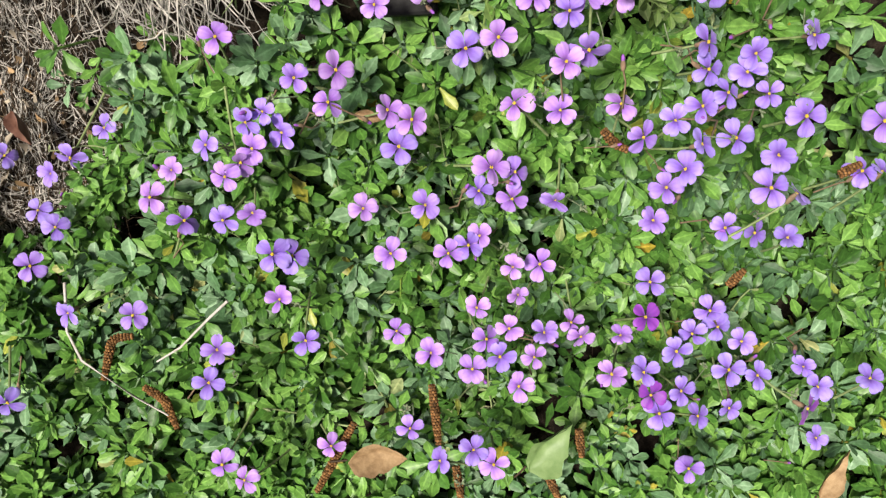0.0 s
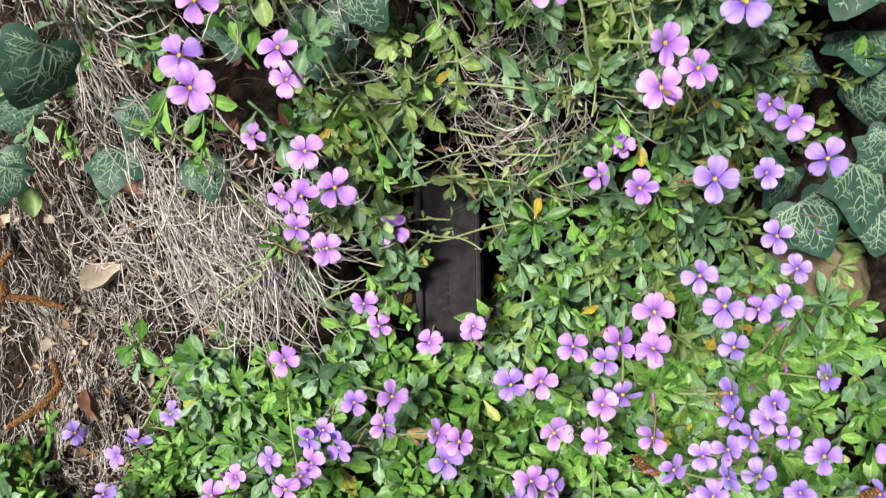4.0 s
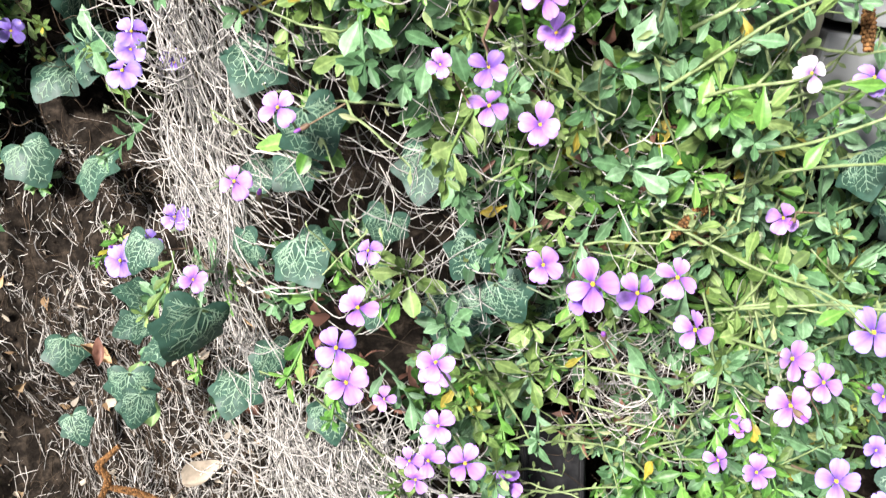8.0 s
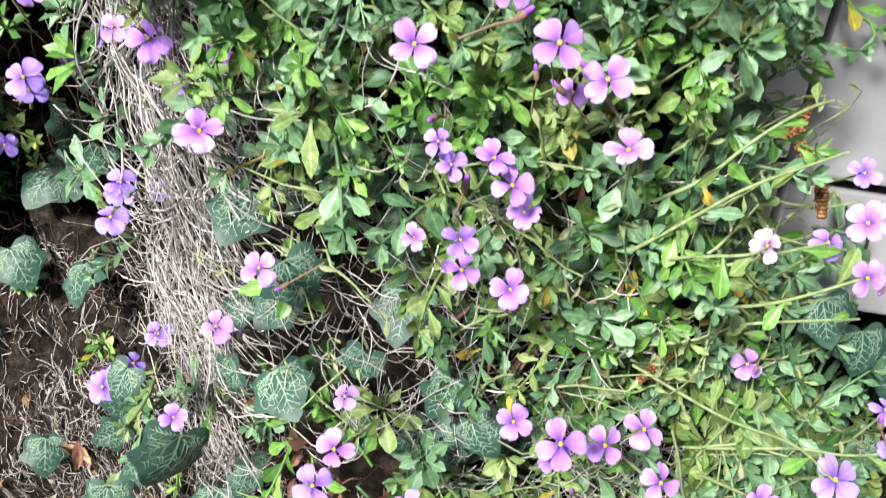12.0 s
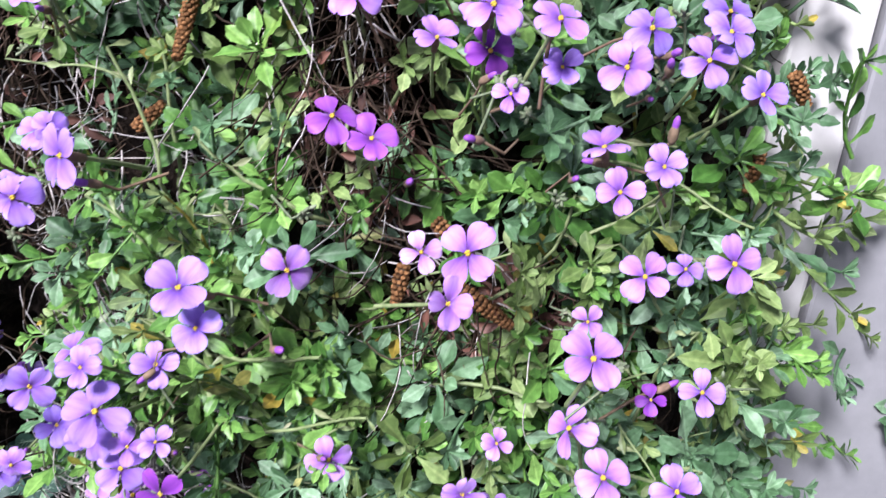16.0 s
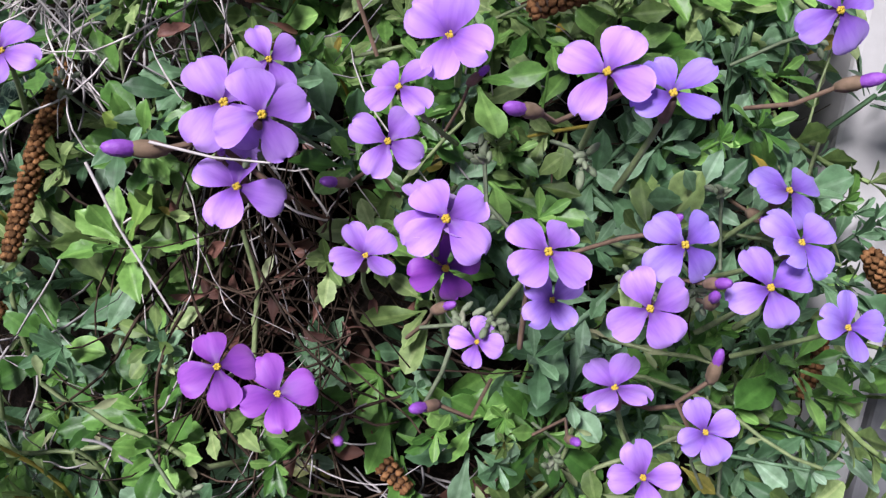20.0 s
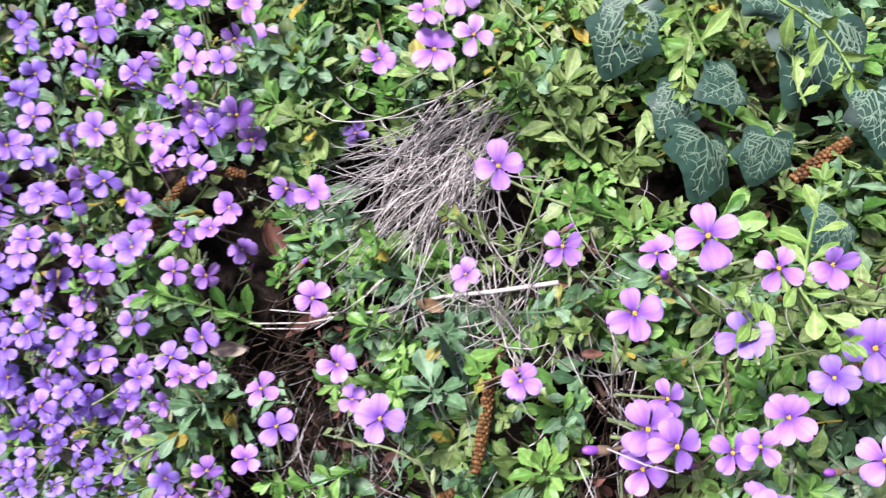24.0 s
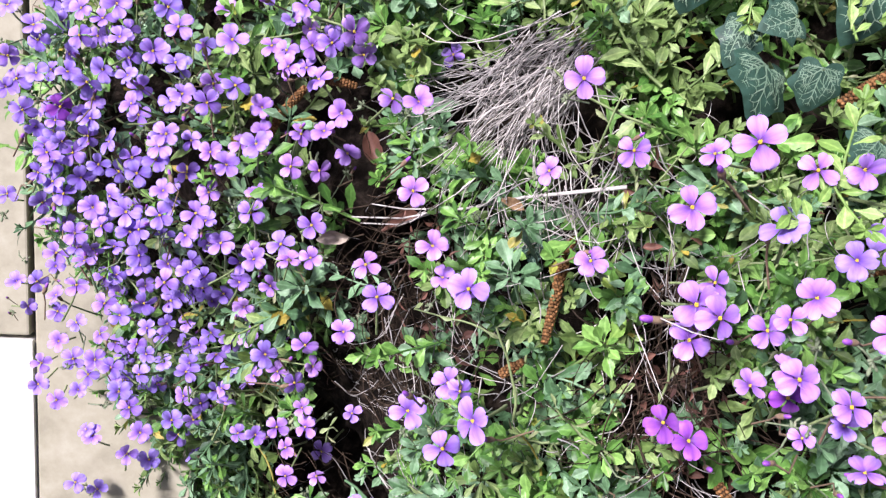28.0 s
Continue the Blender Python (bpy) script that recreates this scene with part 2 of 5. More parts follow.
def side(v):
    k = round(v, 3)
    if k not in SIDE_CACHE:
        pts = [side_at(k + o) for o in (-0.05, -0.025, 0, 0.025, 0.05)]
        (y0, z0), (y1, z1) = side_at(k - 0.06), side_at(k + 0.06)
        d = math.hypot(y1 - y0, z1 - z0)
        SIDE_CACHE[k] = (sum(p[0] for p in pts) / 5, sum(p[1] for p in pts) / 5, -(z1 - z0) / d, (y1 - y0) / d)
    return SIDE_CACHE[k]


def fall(x, v):
    d = 0.035 + float(np.interp(v, FALL_V, FALL_D)) * smooth(-0.08, -0.42, x) + 0.07 * smooth(-0.43, -0.52, x) * smooth(0.80, 0.90, v)
    return d + 0.05 * smooth(0.10, 0.17, x) * smooth(0.60, 0.68, v) + 0.04 * smooth(0.04, 0.09, x) * smooth(0.80, 0.88, v)


def on(x, v, lift=0.0):
    """The place on the leafy surface, lifted off it."""
    y, z, ny, nz = side(v)
    d = lift - fall(x, v)
    return Vector((x, y + ny * d, z + nz * d))


def out(x, v):
    """The way out of the surface."""
    a, b = on(x + 0.01, v) - on(x - 0.01, v), on(x, v + 0.01) - on(x, v - 0.01)
    return a.cross(b).normalized()


# ---------------------------------------------------------------- helpers for things
def mesh_of(name, verts, faces, mat, smooth_shade=True):
    me = bpy.data.meshes.new(name)
    me.from_pydata([tuple(v) for v in verts], [], faces)
    if smooth_shade:
        me.polygons.foreach_set("use_smooth", [True] * len(me.polygons))
    for m in mat if isinstance(mat, (list, tuple)) else [mat]:
        me.materials.append(m)
    me.update()
    return me


def leafy_mesh(name, h, mat):
    """A mesh of leaves that knows how far each point lies from its leaf's midrib."""
    me = mesh_of(name, h[0], h[1], mat)
    me.attributes.new("across", "FLOAT", "POINT").data.foreach_set("value", np.array(h[2], dtype=np.float32))
    return me


def part(name, me, parent, label="", m=None):
    ob = new(name, me)
    ob.parent = parent
    if m is not None:
        ob.matrix_basis = m
    if label:
        ob["label"] = label
    return ob


def tube(points, radius, sides=4, taper=1.0):
    """Points and faces of a thin stem along the given points."""
    vs, fs = [], []
    for i, p in enumerate(points):
        a, b = points[max(0, i - 1)], points[min(len(points) - 1, i + 1)]
        t = (b - a).normalized() if (b - a).length > 1e-9 else Vector((0, 0, 1))
        u = t.orthogonal().normalized()
        w = t.cross(u)
        r = radius * (1 + (taper - 1) * i / (len(points) - 1))
        for k in range(sides):
            q = 2 * math.pi * k / sides
            vs.append(p + (u * math.cos(q) + w * math.sin(q)) * r)
    for i in range(len(points) - 1):
        for k in range(sides):
            a, b = i * sides + k, i * sides + (k + 1) % sides
            fs.append((a, b, b + sides, a + sides))
    return vs, fs


class Heap:
    """Many small pieces gathered into one mesh."""

    def __init__(self):
        self.v, self.f, self.a = [], [], []

    def add(self, vs, fs):
        o = len(self.v)
        self.v += [tuple(p) for p in vs]
        self.a += [0.5] * len(vs)
        self.f += [tuple(i + o for i in f) for f in fs]

    def add_at(self, arr, fs, across, m):
        o = len(self.v)
        self.a += list(across)
        a = np.array(m.to_3x3())
        self.v += map(tuple, arr @ a.T + np.array(m.translation))
        self.f += [tuple(i + o for i in f) for f in fs]


def turned(place, up, spin, size):
    """A pose at place with its own z along up, spun about it."""
    q = Vector(up).to_track_quat("Z", "Y").to_matrix().to_4x4()
    return Matrix.Translation(place) @ q @ Matrix.Rotation(spin, 4, "Z") @ Matrix.Diagonal((size, size, size, 1))


def way_out(p):
    """Roughly the way to the open side above the bank, from a place on it."""
    x, y, z = p
    return Vector((-0.9 * (x + 0.06) if x < -0.06 else -0.4 * (x + 0.06), -0.30 - 0.40 * z, 0.88)).normalized()


rnd = random.Random(7)
BLOOMS = []  # places of the open flowers
CLEAR = []  # places that the leaves leave open, with a radius


def jitter(s):
    return Vector((rnd.gauss(0, s), rnd.gauss(0, s), rnd.gauss(0, s)))


def inside(spots, x, v):
    """How deep (x, v) lies inside the nearest of the oval spots (x, v, half width, half height): 1 in the middle, 0 outside."""
    best = 0.0
    for sx, sv, rx, rv in spots:
        best = max(best, 1 - math.hypot((x - sx) / rx, (v - sv) / rv))
    return best


# where dead stems, bare soil or dark gaps show instead of leaves
DEAD = [(0.025, 0.75, 0.05, 0.055), (-0.135, 0.655, 0.07, 0.085), (-0.10, 0.70, 0.04, 0.035), (-0.18, 0.93, 0.045, 0.11), (-0.20, 0.83, 0.04, 0.04), (-0.078, 1.165, 0.032, 0.07), (-0.158, 1.315, 0.055, 0.055), (-0.03, 1.08, 0.025, 0.02), (-0.055, 1.09, 0.035, 0.035)]
BARE = [(-0.29, 0.59, 0.12, 0.10), (-0.28, 0.53, 0.065, 0.06), (-0.40, 0.68, 0.14, 0.09), (-0.34, 0.80, 0.08, 0.09), (-0.236, 1.12, 0.044, 0.14), (-0.225, 1.26, 0.016, 0.03), (-0.24, 0.86, 0.04, 0.08), (-0.012, 0.64, 0.034, 0.042), (-0.28, 0.92, 0.07, 0.10), (-0.21, 0.66, 0.06, 0.07), (-0.42, 0.58, 0.12, 0.10), (-0.30, 0.85, 0.09, 0.14), (-0.208, 1.21, 0.024, 0.045)]
IVY_SPOTS = [(-0.22, 0.74, 0.08, 0.07), (-0.14, 0.85, 0.05, 0.08), (-0.13, 0.76, 0.04, 0.05), (-0.07, 0.78, 0.03, 0.04), (0.21, 0.74, 0.06, 0.11), (-0.03, 1.34, 0.06, 0.05)]
HOLLOWS = [(-0.30, 0.87, 0.075, 0.12), (-0.215, 1.20, 0.04, 0.12), (-0.075, 1.17, 0.035, 0.07), (0.0, 0.66, 0.04, 0.05)]
SPARSE = [(0.02, 0.75, 0.05, 0.07), (-0.04, 0.84, 0.09, 0.07), (-0.14, 1.16, 0.09, 0.11), (0.0, 0.93, 0.06, 0.05), (-0.07, 0.92, 0.07, 0.09), (-0.10, 1.25, 0.08, 0.05), (-0.11, 1.19, 0.08, 0.08)]


# ---------------------------------------------------------------- ground and bank
def steps(lo, fine_lo, fine_hi, hi, step):
    mid = list(np.arange(fine_lo, fine_hi + 1e-6, step))
    grow, k = [], step
    while fine_hi + sum(grow) < hi:
        k *= 1.45
        grow.append(k)
    right = list(fine_hi + np.cumsum(grow))
    grow, k = [], step
    while fine_lo - sum(grow) > lo:
        k *= 1.45
        grow.append(k)
    left = list(fine_lo - np.cumsum(grow))[::-1]
    return left + mid + right


def soil(x, v):
    """The bare soil under the plants, with lumps and crumbs."""
    near = smooth(1.2, 0.5, abs(x)) * smooth(-0.3, 0.2, v) * smooth(2.2, 1.5, v)
    held = max(-0.8, min(0.5, x))
    p = on(held, v, -0.034 - 0.034 * smooth(0.36, 0.45, v) * (1 - min(1.0, 2 * inside(BARE[:4], held, v))))
    p.x = x
    deep = max(0.0, min(1.0, 2.2 * inside(HOLLOWS, held, v)))
    p -= out(held, v) * 0.13 * deep * deep * (3 - 2 * deep)
    if near <= 0:
        return p
    h = noise.noise(p * 22) * 0.010 + noise.noise(p * 75) * 0.005 + noise.noise(p * 240) * 0.0025
    return p + out(held, v) * h * near


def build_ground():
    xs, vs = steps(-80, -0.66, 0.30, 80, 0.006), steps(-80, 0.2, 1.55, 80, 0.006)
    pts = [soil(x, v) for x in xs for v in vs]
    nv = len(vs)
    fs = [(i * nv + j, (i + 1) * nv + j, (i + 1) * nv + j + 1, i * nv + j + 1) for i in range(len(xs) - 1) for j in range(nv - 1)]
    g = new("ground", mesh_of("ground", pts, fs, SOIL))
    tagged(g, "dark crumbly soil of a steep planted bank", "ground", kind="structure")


build_ground()


# ---------------------------------------------------------------- leaves
OUTLINES = [
    [(0.0, 0.13), (0.20, 0.20), (0.42, 0.56), (0.59, 0.92), (0.64, 0.82), (0.76, 0.80), (0.81, 0.62), (0.92, 0.34), (1.0, 0.03)],
    [(0.0, 0.13), (0.20, 0.22), (0.40, 0.60), (0.55, 0.95), (0.60, 0.84), (0.71, 0.90), (0.76, 0.68), (0.90, 0.38), (1.0, 0.03)],
    [(0.0, 0.13), (0.18, 0.20), (0.36, 0.48), (0.52, 0.82), (0.66, 1.0), (0.78, 0.94), (0.88, 0.68), (0.96, 0.34), (1.0, 0.04)],
    [(0.0, 0.13), (0.20, 0.24), (0.42, 0.66), (0.58, 0.95), (0.70, 1.0), (0.82, 0.84), (0.91, 0.56), (0.97, 0.28), (1.0, 0.05)],
]


def finer(rows):
    """Rows of an outline with one more between each two, along a smooth curve."""
    made = []
    for k in range(len(rows) - 1):
        p0, p1, p2, p3 = (rows[min(max(k + o, 0), len(rows) - 1)] for o in (-1, 0, 1, 2))
        made.append(p1)
        made.append(((p1[0] + p2[0]) / 2, (9 * (p1[1] + p2[1]) - p0[1] - p3[1]) / 16))
    return made + [rows[-1]]


def leaf_shape(length, width, fold, curl, kind, fine=0, twist=0.0):
    """One leaf along +y: points, faces and distance from the midrib; hollowed along the midrib, curling down and twisted."""
    rows = OUTLINES[kind]
    if fine == 0:
        rows = [rows[k] for k in ((0, 2, 3, 4, 5, 6, 8) if kind < 2 else (0, 2, 4, 6, 7, 8))]
    elif fine == 2:
        rows = finer(rows)
    sides = (-1, -0.8, -0.45, -0.12, 0.12, 0.45, 0.8, 1) if fine == 2 else (-1, -0.5, 0, 0.5, 1) if fine == 1 else (-1, 0, 1)
    vs, fs, n = [], [], len(sides)
    for t, w in rows:
        y, z = t * length, -curl * t * t * length
        half = w * width / 2
        for q in sides:
            skew = 0.04 * length * q * (w > 0.6)
            ripple = 0.05 * width * math.sin(t * 11 + kind * 2) * q * abs(q) if fine == 2 else 0.0
            vs.append((q * half, y + skew * (1 if kind % 2 else -1), z + fold * half * (abs(q) ** 1.5 - 0.12 * (abs(q) < 0.2)) - 0.25 * fold * half * q ** 4 + twist * q * half * t + ripple))
    for k in range(len(rows) - 1):
        for c in range(n - 1):
            a = k * n + c
            fs.append((a, a + 1, a + n + 1, a + n))
    return np.array(vs), fs, [abs(q) for q in sides] * len(rows)


def rosette_shape(seed, leaves, size, spread, fine=0, slim=(0.44, 0.60)):
    """Leaves in a whorl round a short shoot; z is up."""
    r = random.Random(seed)
    h = Heap()
    for i in range(leaves):
        k = i / (leaves - 1)
        length = size * (1.08 - 0.58 * k) * r.uniform(0.85, 1.15)
        leaf = leaf_shape(length, length * r.uniform(*slim), r.uniform(0.1, 0.5), r.uniform(-0.1, 0.4), r.choice((0, 0, 1, 2, 2, 3)), fine, r.gauss(0, 0.25))
        up = radians(90 - spread + 44 * k)
        m = Matrix.Rotation(i * 2.4 + r.uniform(-0.4, 0.4), 4, "Z") @ Matrix.Translation((0, 0.0015, size * 0.36 * k)) @ Matrix.Rotation(up + r.gauss(0, 0.16), 4, "X") @ Matrix.Rotation(r.gauss(0, 0.25), 4, "Y")
        h.add_at(*leaf, m)
    vs, fs = tube([Vector((0, 0, -size * 1.5)), Vector((0, 0, -size * 0.5)), Vector((0, 0, size * 0.25))], 0.0007, 4)
    h.add(vs, fs)
    return np.array(h.v), h.f, h.a


def shoot_shape(seed, size, fine=0):
    """A longer leafy shoot that leans out along +y and turns up at its tip, with a knot of small leaves."""
    r = random.Random(seed)
    h = Heap()
    pts = [Vector((math.sin(k * 3 + seed) * 0.0015, k * size * 2.6, size * 1.3 * k * k - size * 0.4)) for k in (0, 0.25, 0.5, 0.75, 1.0)]
    h.add(*tube(pts, 0.0008, 4, 0.7))
    for i in range(8):
        k = 0.15 + 0.85 * i / 7
        p = Vector((0, k * size * 2.6, size * 1.3 * k * k - size * 0.4))
        length = size * r.uniform(0.75, 1.25) * (1 - 0.35 * k * k)
        leaf = leaf_shape(length, length * r.uniform(0.38, 0.54), r.uniform(0.1, 0.6), r.uniform(0.0, 0.6), r.choice((0, 0, 1, 2, 3)), fine, r.gauss(0, 0.3))
        side_turn = (1 if i % 2 else -1) * radians(r.uniform(35, 80)) * (1 - 0.4 * k) + (r.gauss(0, 0.4))
        m = Matrix.Translation(p) @ Matrix.Rotation(side_turn, 4, "Z") @ Matrix.Rotation(radians(r.uniform(5, 40)) + 0.4 * k, 4, "X")
        h.add_at(*leaf, m)
    for i in range(5):
        leaf = leaf_shape(size * r.uniform(0.4, 0.65), size * 0.2, 0.5, 0.1, 2)
        h.add_at(*leaf, Matrix.Translation(pts[-1]) @ Matrix.Rotation(i * 1.35, 4, "Z") @ Matrix.Rotation(radians(r.uniform(35, 70)), 4, "X"))
    return np.array(h.v), h.f, h.a


GREENS = (LEAF, LEAF_GREY, LEAF_WARM, LEAF_FRESH)
ROSETTES = {fine: [rosette_shape(10 + i, 8 + i % 4, 0.0140, 70 + 8 * (i % 3), fine, (0.44, 0.60) if i < 5 else (0.36, 0.50)) for i in range(9)] for fine in (0, 1, 2)}
SHOOTS = {fine: [shoot_shape(40 + i, 0.0128, fine) for i in range(9)] for fine in (0, 1, 2)}
ROSETTE_MESH = {(mat.name, fine, i): leafy_mesh("leaf_rosette", shape, mat) for mat in GREENS for fine in (0, 1, 2) for i, shape in enumerate(ROSETTES[fine])}
SHOOT_MESH = {(mat.name, fine, i): leafy_mesh("leafy_shoot", shape, mat) for mat in GREENS for fine in (0, 1, 2) for i, shape in enumerate(SHOOTS[fine])}


def cover(x, v):
    """Share of the surface that leaves cover."""
    c = 1.0
    c *= 1 - min(1, 3.4 * inside(DEAD, x, v)) * 0.97
    c *= 1 - min(1, 4.0 * inside(BARE, x, v)) * 0.98
    c *= 1 - min(1, 2.2 * inside(IVY_SPOTS, x, v)) * (0.64 if v < 1.2 else 0.6)
    c *= 1 - min(1, 1.8 * inside(SPARSE, x, v)) * 0.44
    if v > 0.8:
        edge = 0.055 + 0.05 * smooth(0.93, 0.86, v)
        c *= 1 - 0.95 * smooth(edge, edge + 0.04, x)
        c *= 1 - smooth(-0.46, -0.53, x)
    else:
        c *= 1 - smooth(0.18, 0.25, x) * smooth(0.5, 0.6, v)
    return c


def plant(name, label):
    return tagged(new(name), label, "flowering plant", "aubrieta plants on the bank")


CARPET = plant("aubrieta_plant", "low fresh-green aubrieta carpet with pink-violet flowers")
MIDDLE = plant("aubrieta_plant", "straggling aubrieta with pink flowers and yellowing leaves over ivy")
UPPER = plant("aubrieta_plant", "grey-green aubrieta with large lilac flowers on top of the bank")
CORNER = plant("aubrieta_plant", "dense mound of small violet aubrieta flowers beside pale stone")
PLANTS = [CARPET, MIDDLE, UPPER, CORNER]


def owner(x, v):
    if x < -0.215 and v > 0.85:
        return CORNER
    return CARPET if v < 0.615 else MIDDLE if v < 0.97 else UPPER


def grow_leaves():
    singles = {p: 0 for p in PLANTS}
    heaps = {(p, mat.name): Heap() for p in PLANTS for mat in GREENS}
    wanted = 7100
    area = [(-0.60, 0.34), (0.20, 1.55)]
    made = 0
    open_at = np.array([tuple(q) for q in BLOOMS])
    for _ in range(wanted * 6):
        if made >= wanted:
            break
        x, v = rnd.uniform(*area[0]), rnd.uniform(*area[1])
        c = cover(x, v) * (1.0 if v > 0.3 else 0.8)
        if rnd.random() > c:
            continue
        spot = on(x, v)
        aim = way_out(spot)
        shut = False
        for q, rad in CLEAR:
            d = spot - q
            if (d - aim * d.dot(aim)).length < rad:
                shut = True
                break
        if shut and rnd.random() < 0.92:
            continue
        d = np.array(spot) + 0.012 * np.array(aim) - open_at
        ahead = d @ np.array(aim)
        beside = np.linalg.norm(d - ahead[:, None] * np.array(aim), axis=1)
        if ((ahead > -0.012) & (ahead < 0.2) & (beside < 0.0125)).any():
            continue
        made += 1
        p = owner(x, v)
        low = v < 0.62
        n = out(x, v)
        shoot = rnd.random() < (0.15 if low else 0.62)
        size = rnd.uniform(0.75, 1.3) * (1.12 if low else 1.05 if p is MIDDLE else 0.95)
        if p is CORNER:
            size *= 1.1
        up = (n * 0.8 + Vector((0, -0.15, 0.75)) + jitter(0.28)).normalized()
        lift = (rnd.uniform(-0.014, 0.006) if rnd.random() < 0.55 else rnd.uniform(-0.042, -0.014)) + 0.010 * noise.noise(Vector((x * 30, v * 30, 3)))
        if shoot:
            up = (n * 1.0 + Vector((0, -0.1, 0.3)) + jitter(0.25)).normalized()
            lift -= 0.006
        m = turned(on(x, v, lift), up, rnd.uniform(0, 6.28), size)
        pick = rnd.random() + 0.35 * noise.noise(Vector((x * 14, v * 14, 9)))
        if low:
            mat = LEAF if pick < 0.72 else LEAF_GREY
        elif p is MIDDLE or (p is UPPER and x > 0.0):
            mat = LEAF_WARM if pick < 0.30 else LEAF if pick < 0.52 else LEAF_GREY
        elif v > 1.27 and x > -0.13:
            mat = LEAF_WARM if pick < 0.45 else LEAF
        elif p is CORNER:
            mat = LEAF_WARM if pick < 0.25 else LEAF if pick < 0.6 else LEAF_GREY
        else:
            mat = LEAF_WARM if pick < 0.2 else LEAF if pick < 0.68 else LEAF_GREY
        i = rnd.randrange(6) if low or shoot else rnd.randrange(3, 9)
        fine = 2 if p is UPPER and v < 1.26 and lift > -0.012 else 1 if lift > -0.01 and (p is MIDDLE or p is UPPER) else 0
        if singles[p] < 290 and rnd.random() < 0.32:
            singles[p] += 1
            part("leafy_shoot" if shoot else "leaf_rosette", (SHOOT_MESH if shoot else ROSETTE_MESH)[(mat.name, fine, i)], p, m=m)
        else:
            heaps[(p, mat.name)].add_at(*(SHOOTS if shoot else ROSETTES)[fine][i], m)
    for (p, kind), h in heaps.items():
        if h.v:
            ob = part("foliage", leafy_mesh("foliage", (h.v, h.f, h.a), next(g for g in GREENS if g.name == kind)), p)
            ob["kind"] = "stuff"



# ---------------------------------------------------------------- flowers
def petal_shape(seed, length, width):
    """A rounded petal on a narrow claw, along +y from the flower's middle."""
    r = random.Random(seed)
    rows = [(0.04, 0.14), (0.18, 0.30), (0.34, 0.62), (0.50, 0.88), (0.64, 0.99), (0.76, 0.99), (0.86, 0.88), (0.94, 0.66), (0.985, 0.40), (1.0, 0.2)]
    sides = (-1, -0.7, -0.35, 0, 0.35, 0.7, 1)
    cup, wave, vs, fs = r.uniform(0.0, 0.6), r.uniform(-0.35, 0.35), [], []
    for t, w in rows:
        for s in sides:
            notch = 0.05 * (1 - abs(s)) * max(0, t - 0.85) / 0.15
            x = s * w * width / 2
            z = cup * length * (t * 0.7 - t * t * 0.85) + wave * x * t + 0.30 * abs(s) ** 2 * width * 0.5 * (0.55 - t) + math.sin(s * 3.1 + seed) * 0.0005 * t + math.sin(s * 6 + seed * 2) * 0.0003 * t * t
            vs.append((x, (t - notch) * length, z))
    for i in range(len(rows) - 1):
        for k in range(6):
            a = i * 7 + k
            fs.append((a, a + 1, a + 8, a + 7))
    return vs, fs


PETALS = [mesh_of("petal", *petal_shape(60 + i, 0.0094, 0.0072 + 0.0003 * i), PETAL) for i in range(6)]


def blob(c, r, squash=1.0, sides=6, rings=4):
    vs, fs = [], []
    for i in range(rings + 1):
        a = math.pi * i / rings
        for k in range(sides):
            b = 2 * math.pi * k / sides
            vs.append((c[0] + r * math.sin(a) * math.cos(b), c[1] + r * math.sin(a) * math.sin(b), c[2] + r * squash * math.cos(a)))
    for i in range(rings):
        for k in range(sides):
            a, b = i * sides + k, i * sides + (k + 1) % sides
            fs.append((a, a + sides, b + sides, b))
    return vs, fs


def eye_mesh():
    h = Heap()
    for k in range(7):
        a = k * math.pi / 3
        r = 0.00052 if k < 6 else 0.0
        h.add(*blob((r * math.cos(a), r * math.sin(a), 0.0006 + 0.0003 * (k % 2)), 0.00046, 1.3, 6, 4))
    return mesh_of("flower_eye", h.v, h.f, ANTHER)


EYE = eye_mesh()


def flower_stem(seed, length):
    r = random.Random(seed)
    h = Heap()
    bend = Vector((r.uniform(-0.3, 0.3), r.uniform(-0.3, 0.3), 0)) * length
    pts = [Vector((0, 0, -0.0015)), Vector((0, 0, -0.006)), Vector((0, 0, -length * 0.4)) + bend * 0.2, Vector((0, 0, -length * 0.72)) + bend * 0.6, Vector((0, 0, -length)) + bend]
    green = tube(pts[1:], 0.00065, 5, 1.3)
    vs, fs = [], []
    for i, (z, rad) in enumerate(((-0.0004, 0.0011), (-0.003, 0.0015), (-0.0065, 0.0012), (-0.0075, 0.0004))):
        for k in range(7):
            a = 2 * math.pi * k / 7
            vs.append((rad * math.cos(a), rad * math.sin(a), z))
    for i in range(3):
        for k in range(7):
            a, b = i * 7 + k, i * 7 + (k + 1) % 7
            fs.append((a, a + 7, b + 7, b))
    h.add(vs, fs)
    n = len(h.f)
    h.add(*green)
    me = mesh_of("flower", h.v, h.f, [CALYX, STEM])
    for i, p in enumerate(me.polygons):
        p.material_index = 0 if i < n else 1
    return me


def bud_mesh(seed):
    r = random.Random(seed)
    h = Heap()
    h.add(*blob((0, 0, 0), 0.0014, 2.2, 6, 5))
    h.add(*tube([Vector((0, 0, -0.002)), Vector((r.gauss(0, 0.002), 0, -0.008)), Vector((r.gauss(0, 0.004), r.gauss(0, 0.004), -0.020))], 0.0005, 4))
    return mesh_of("bud", h.v, h.f, CALYX)


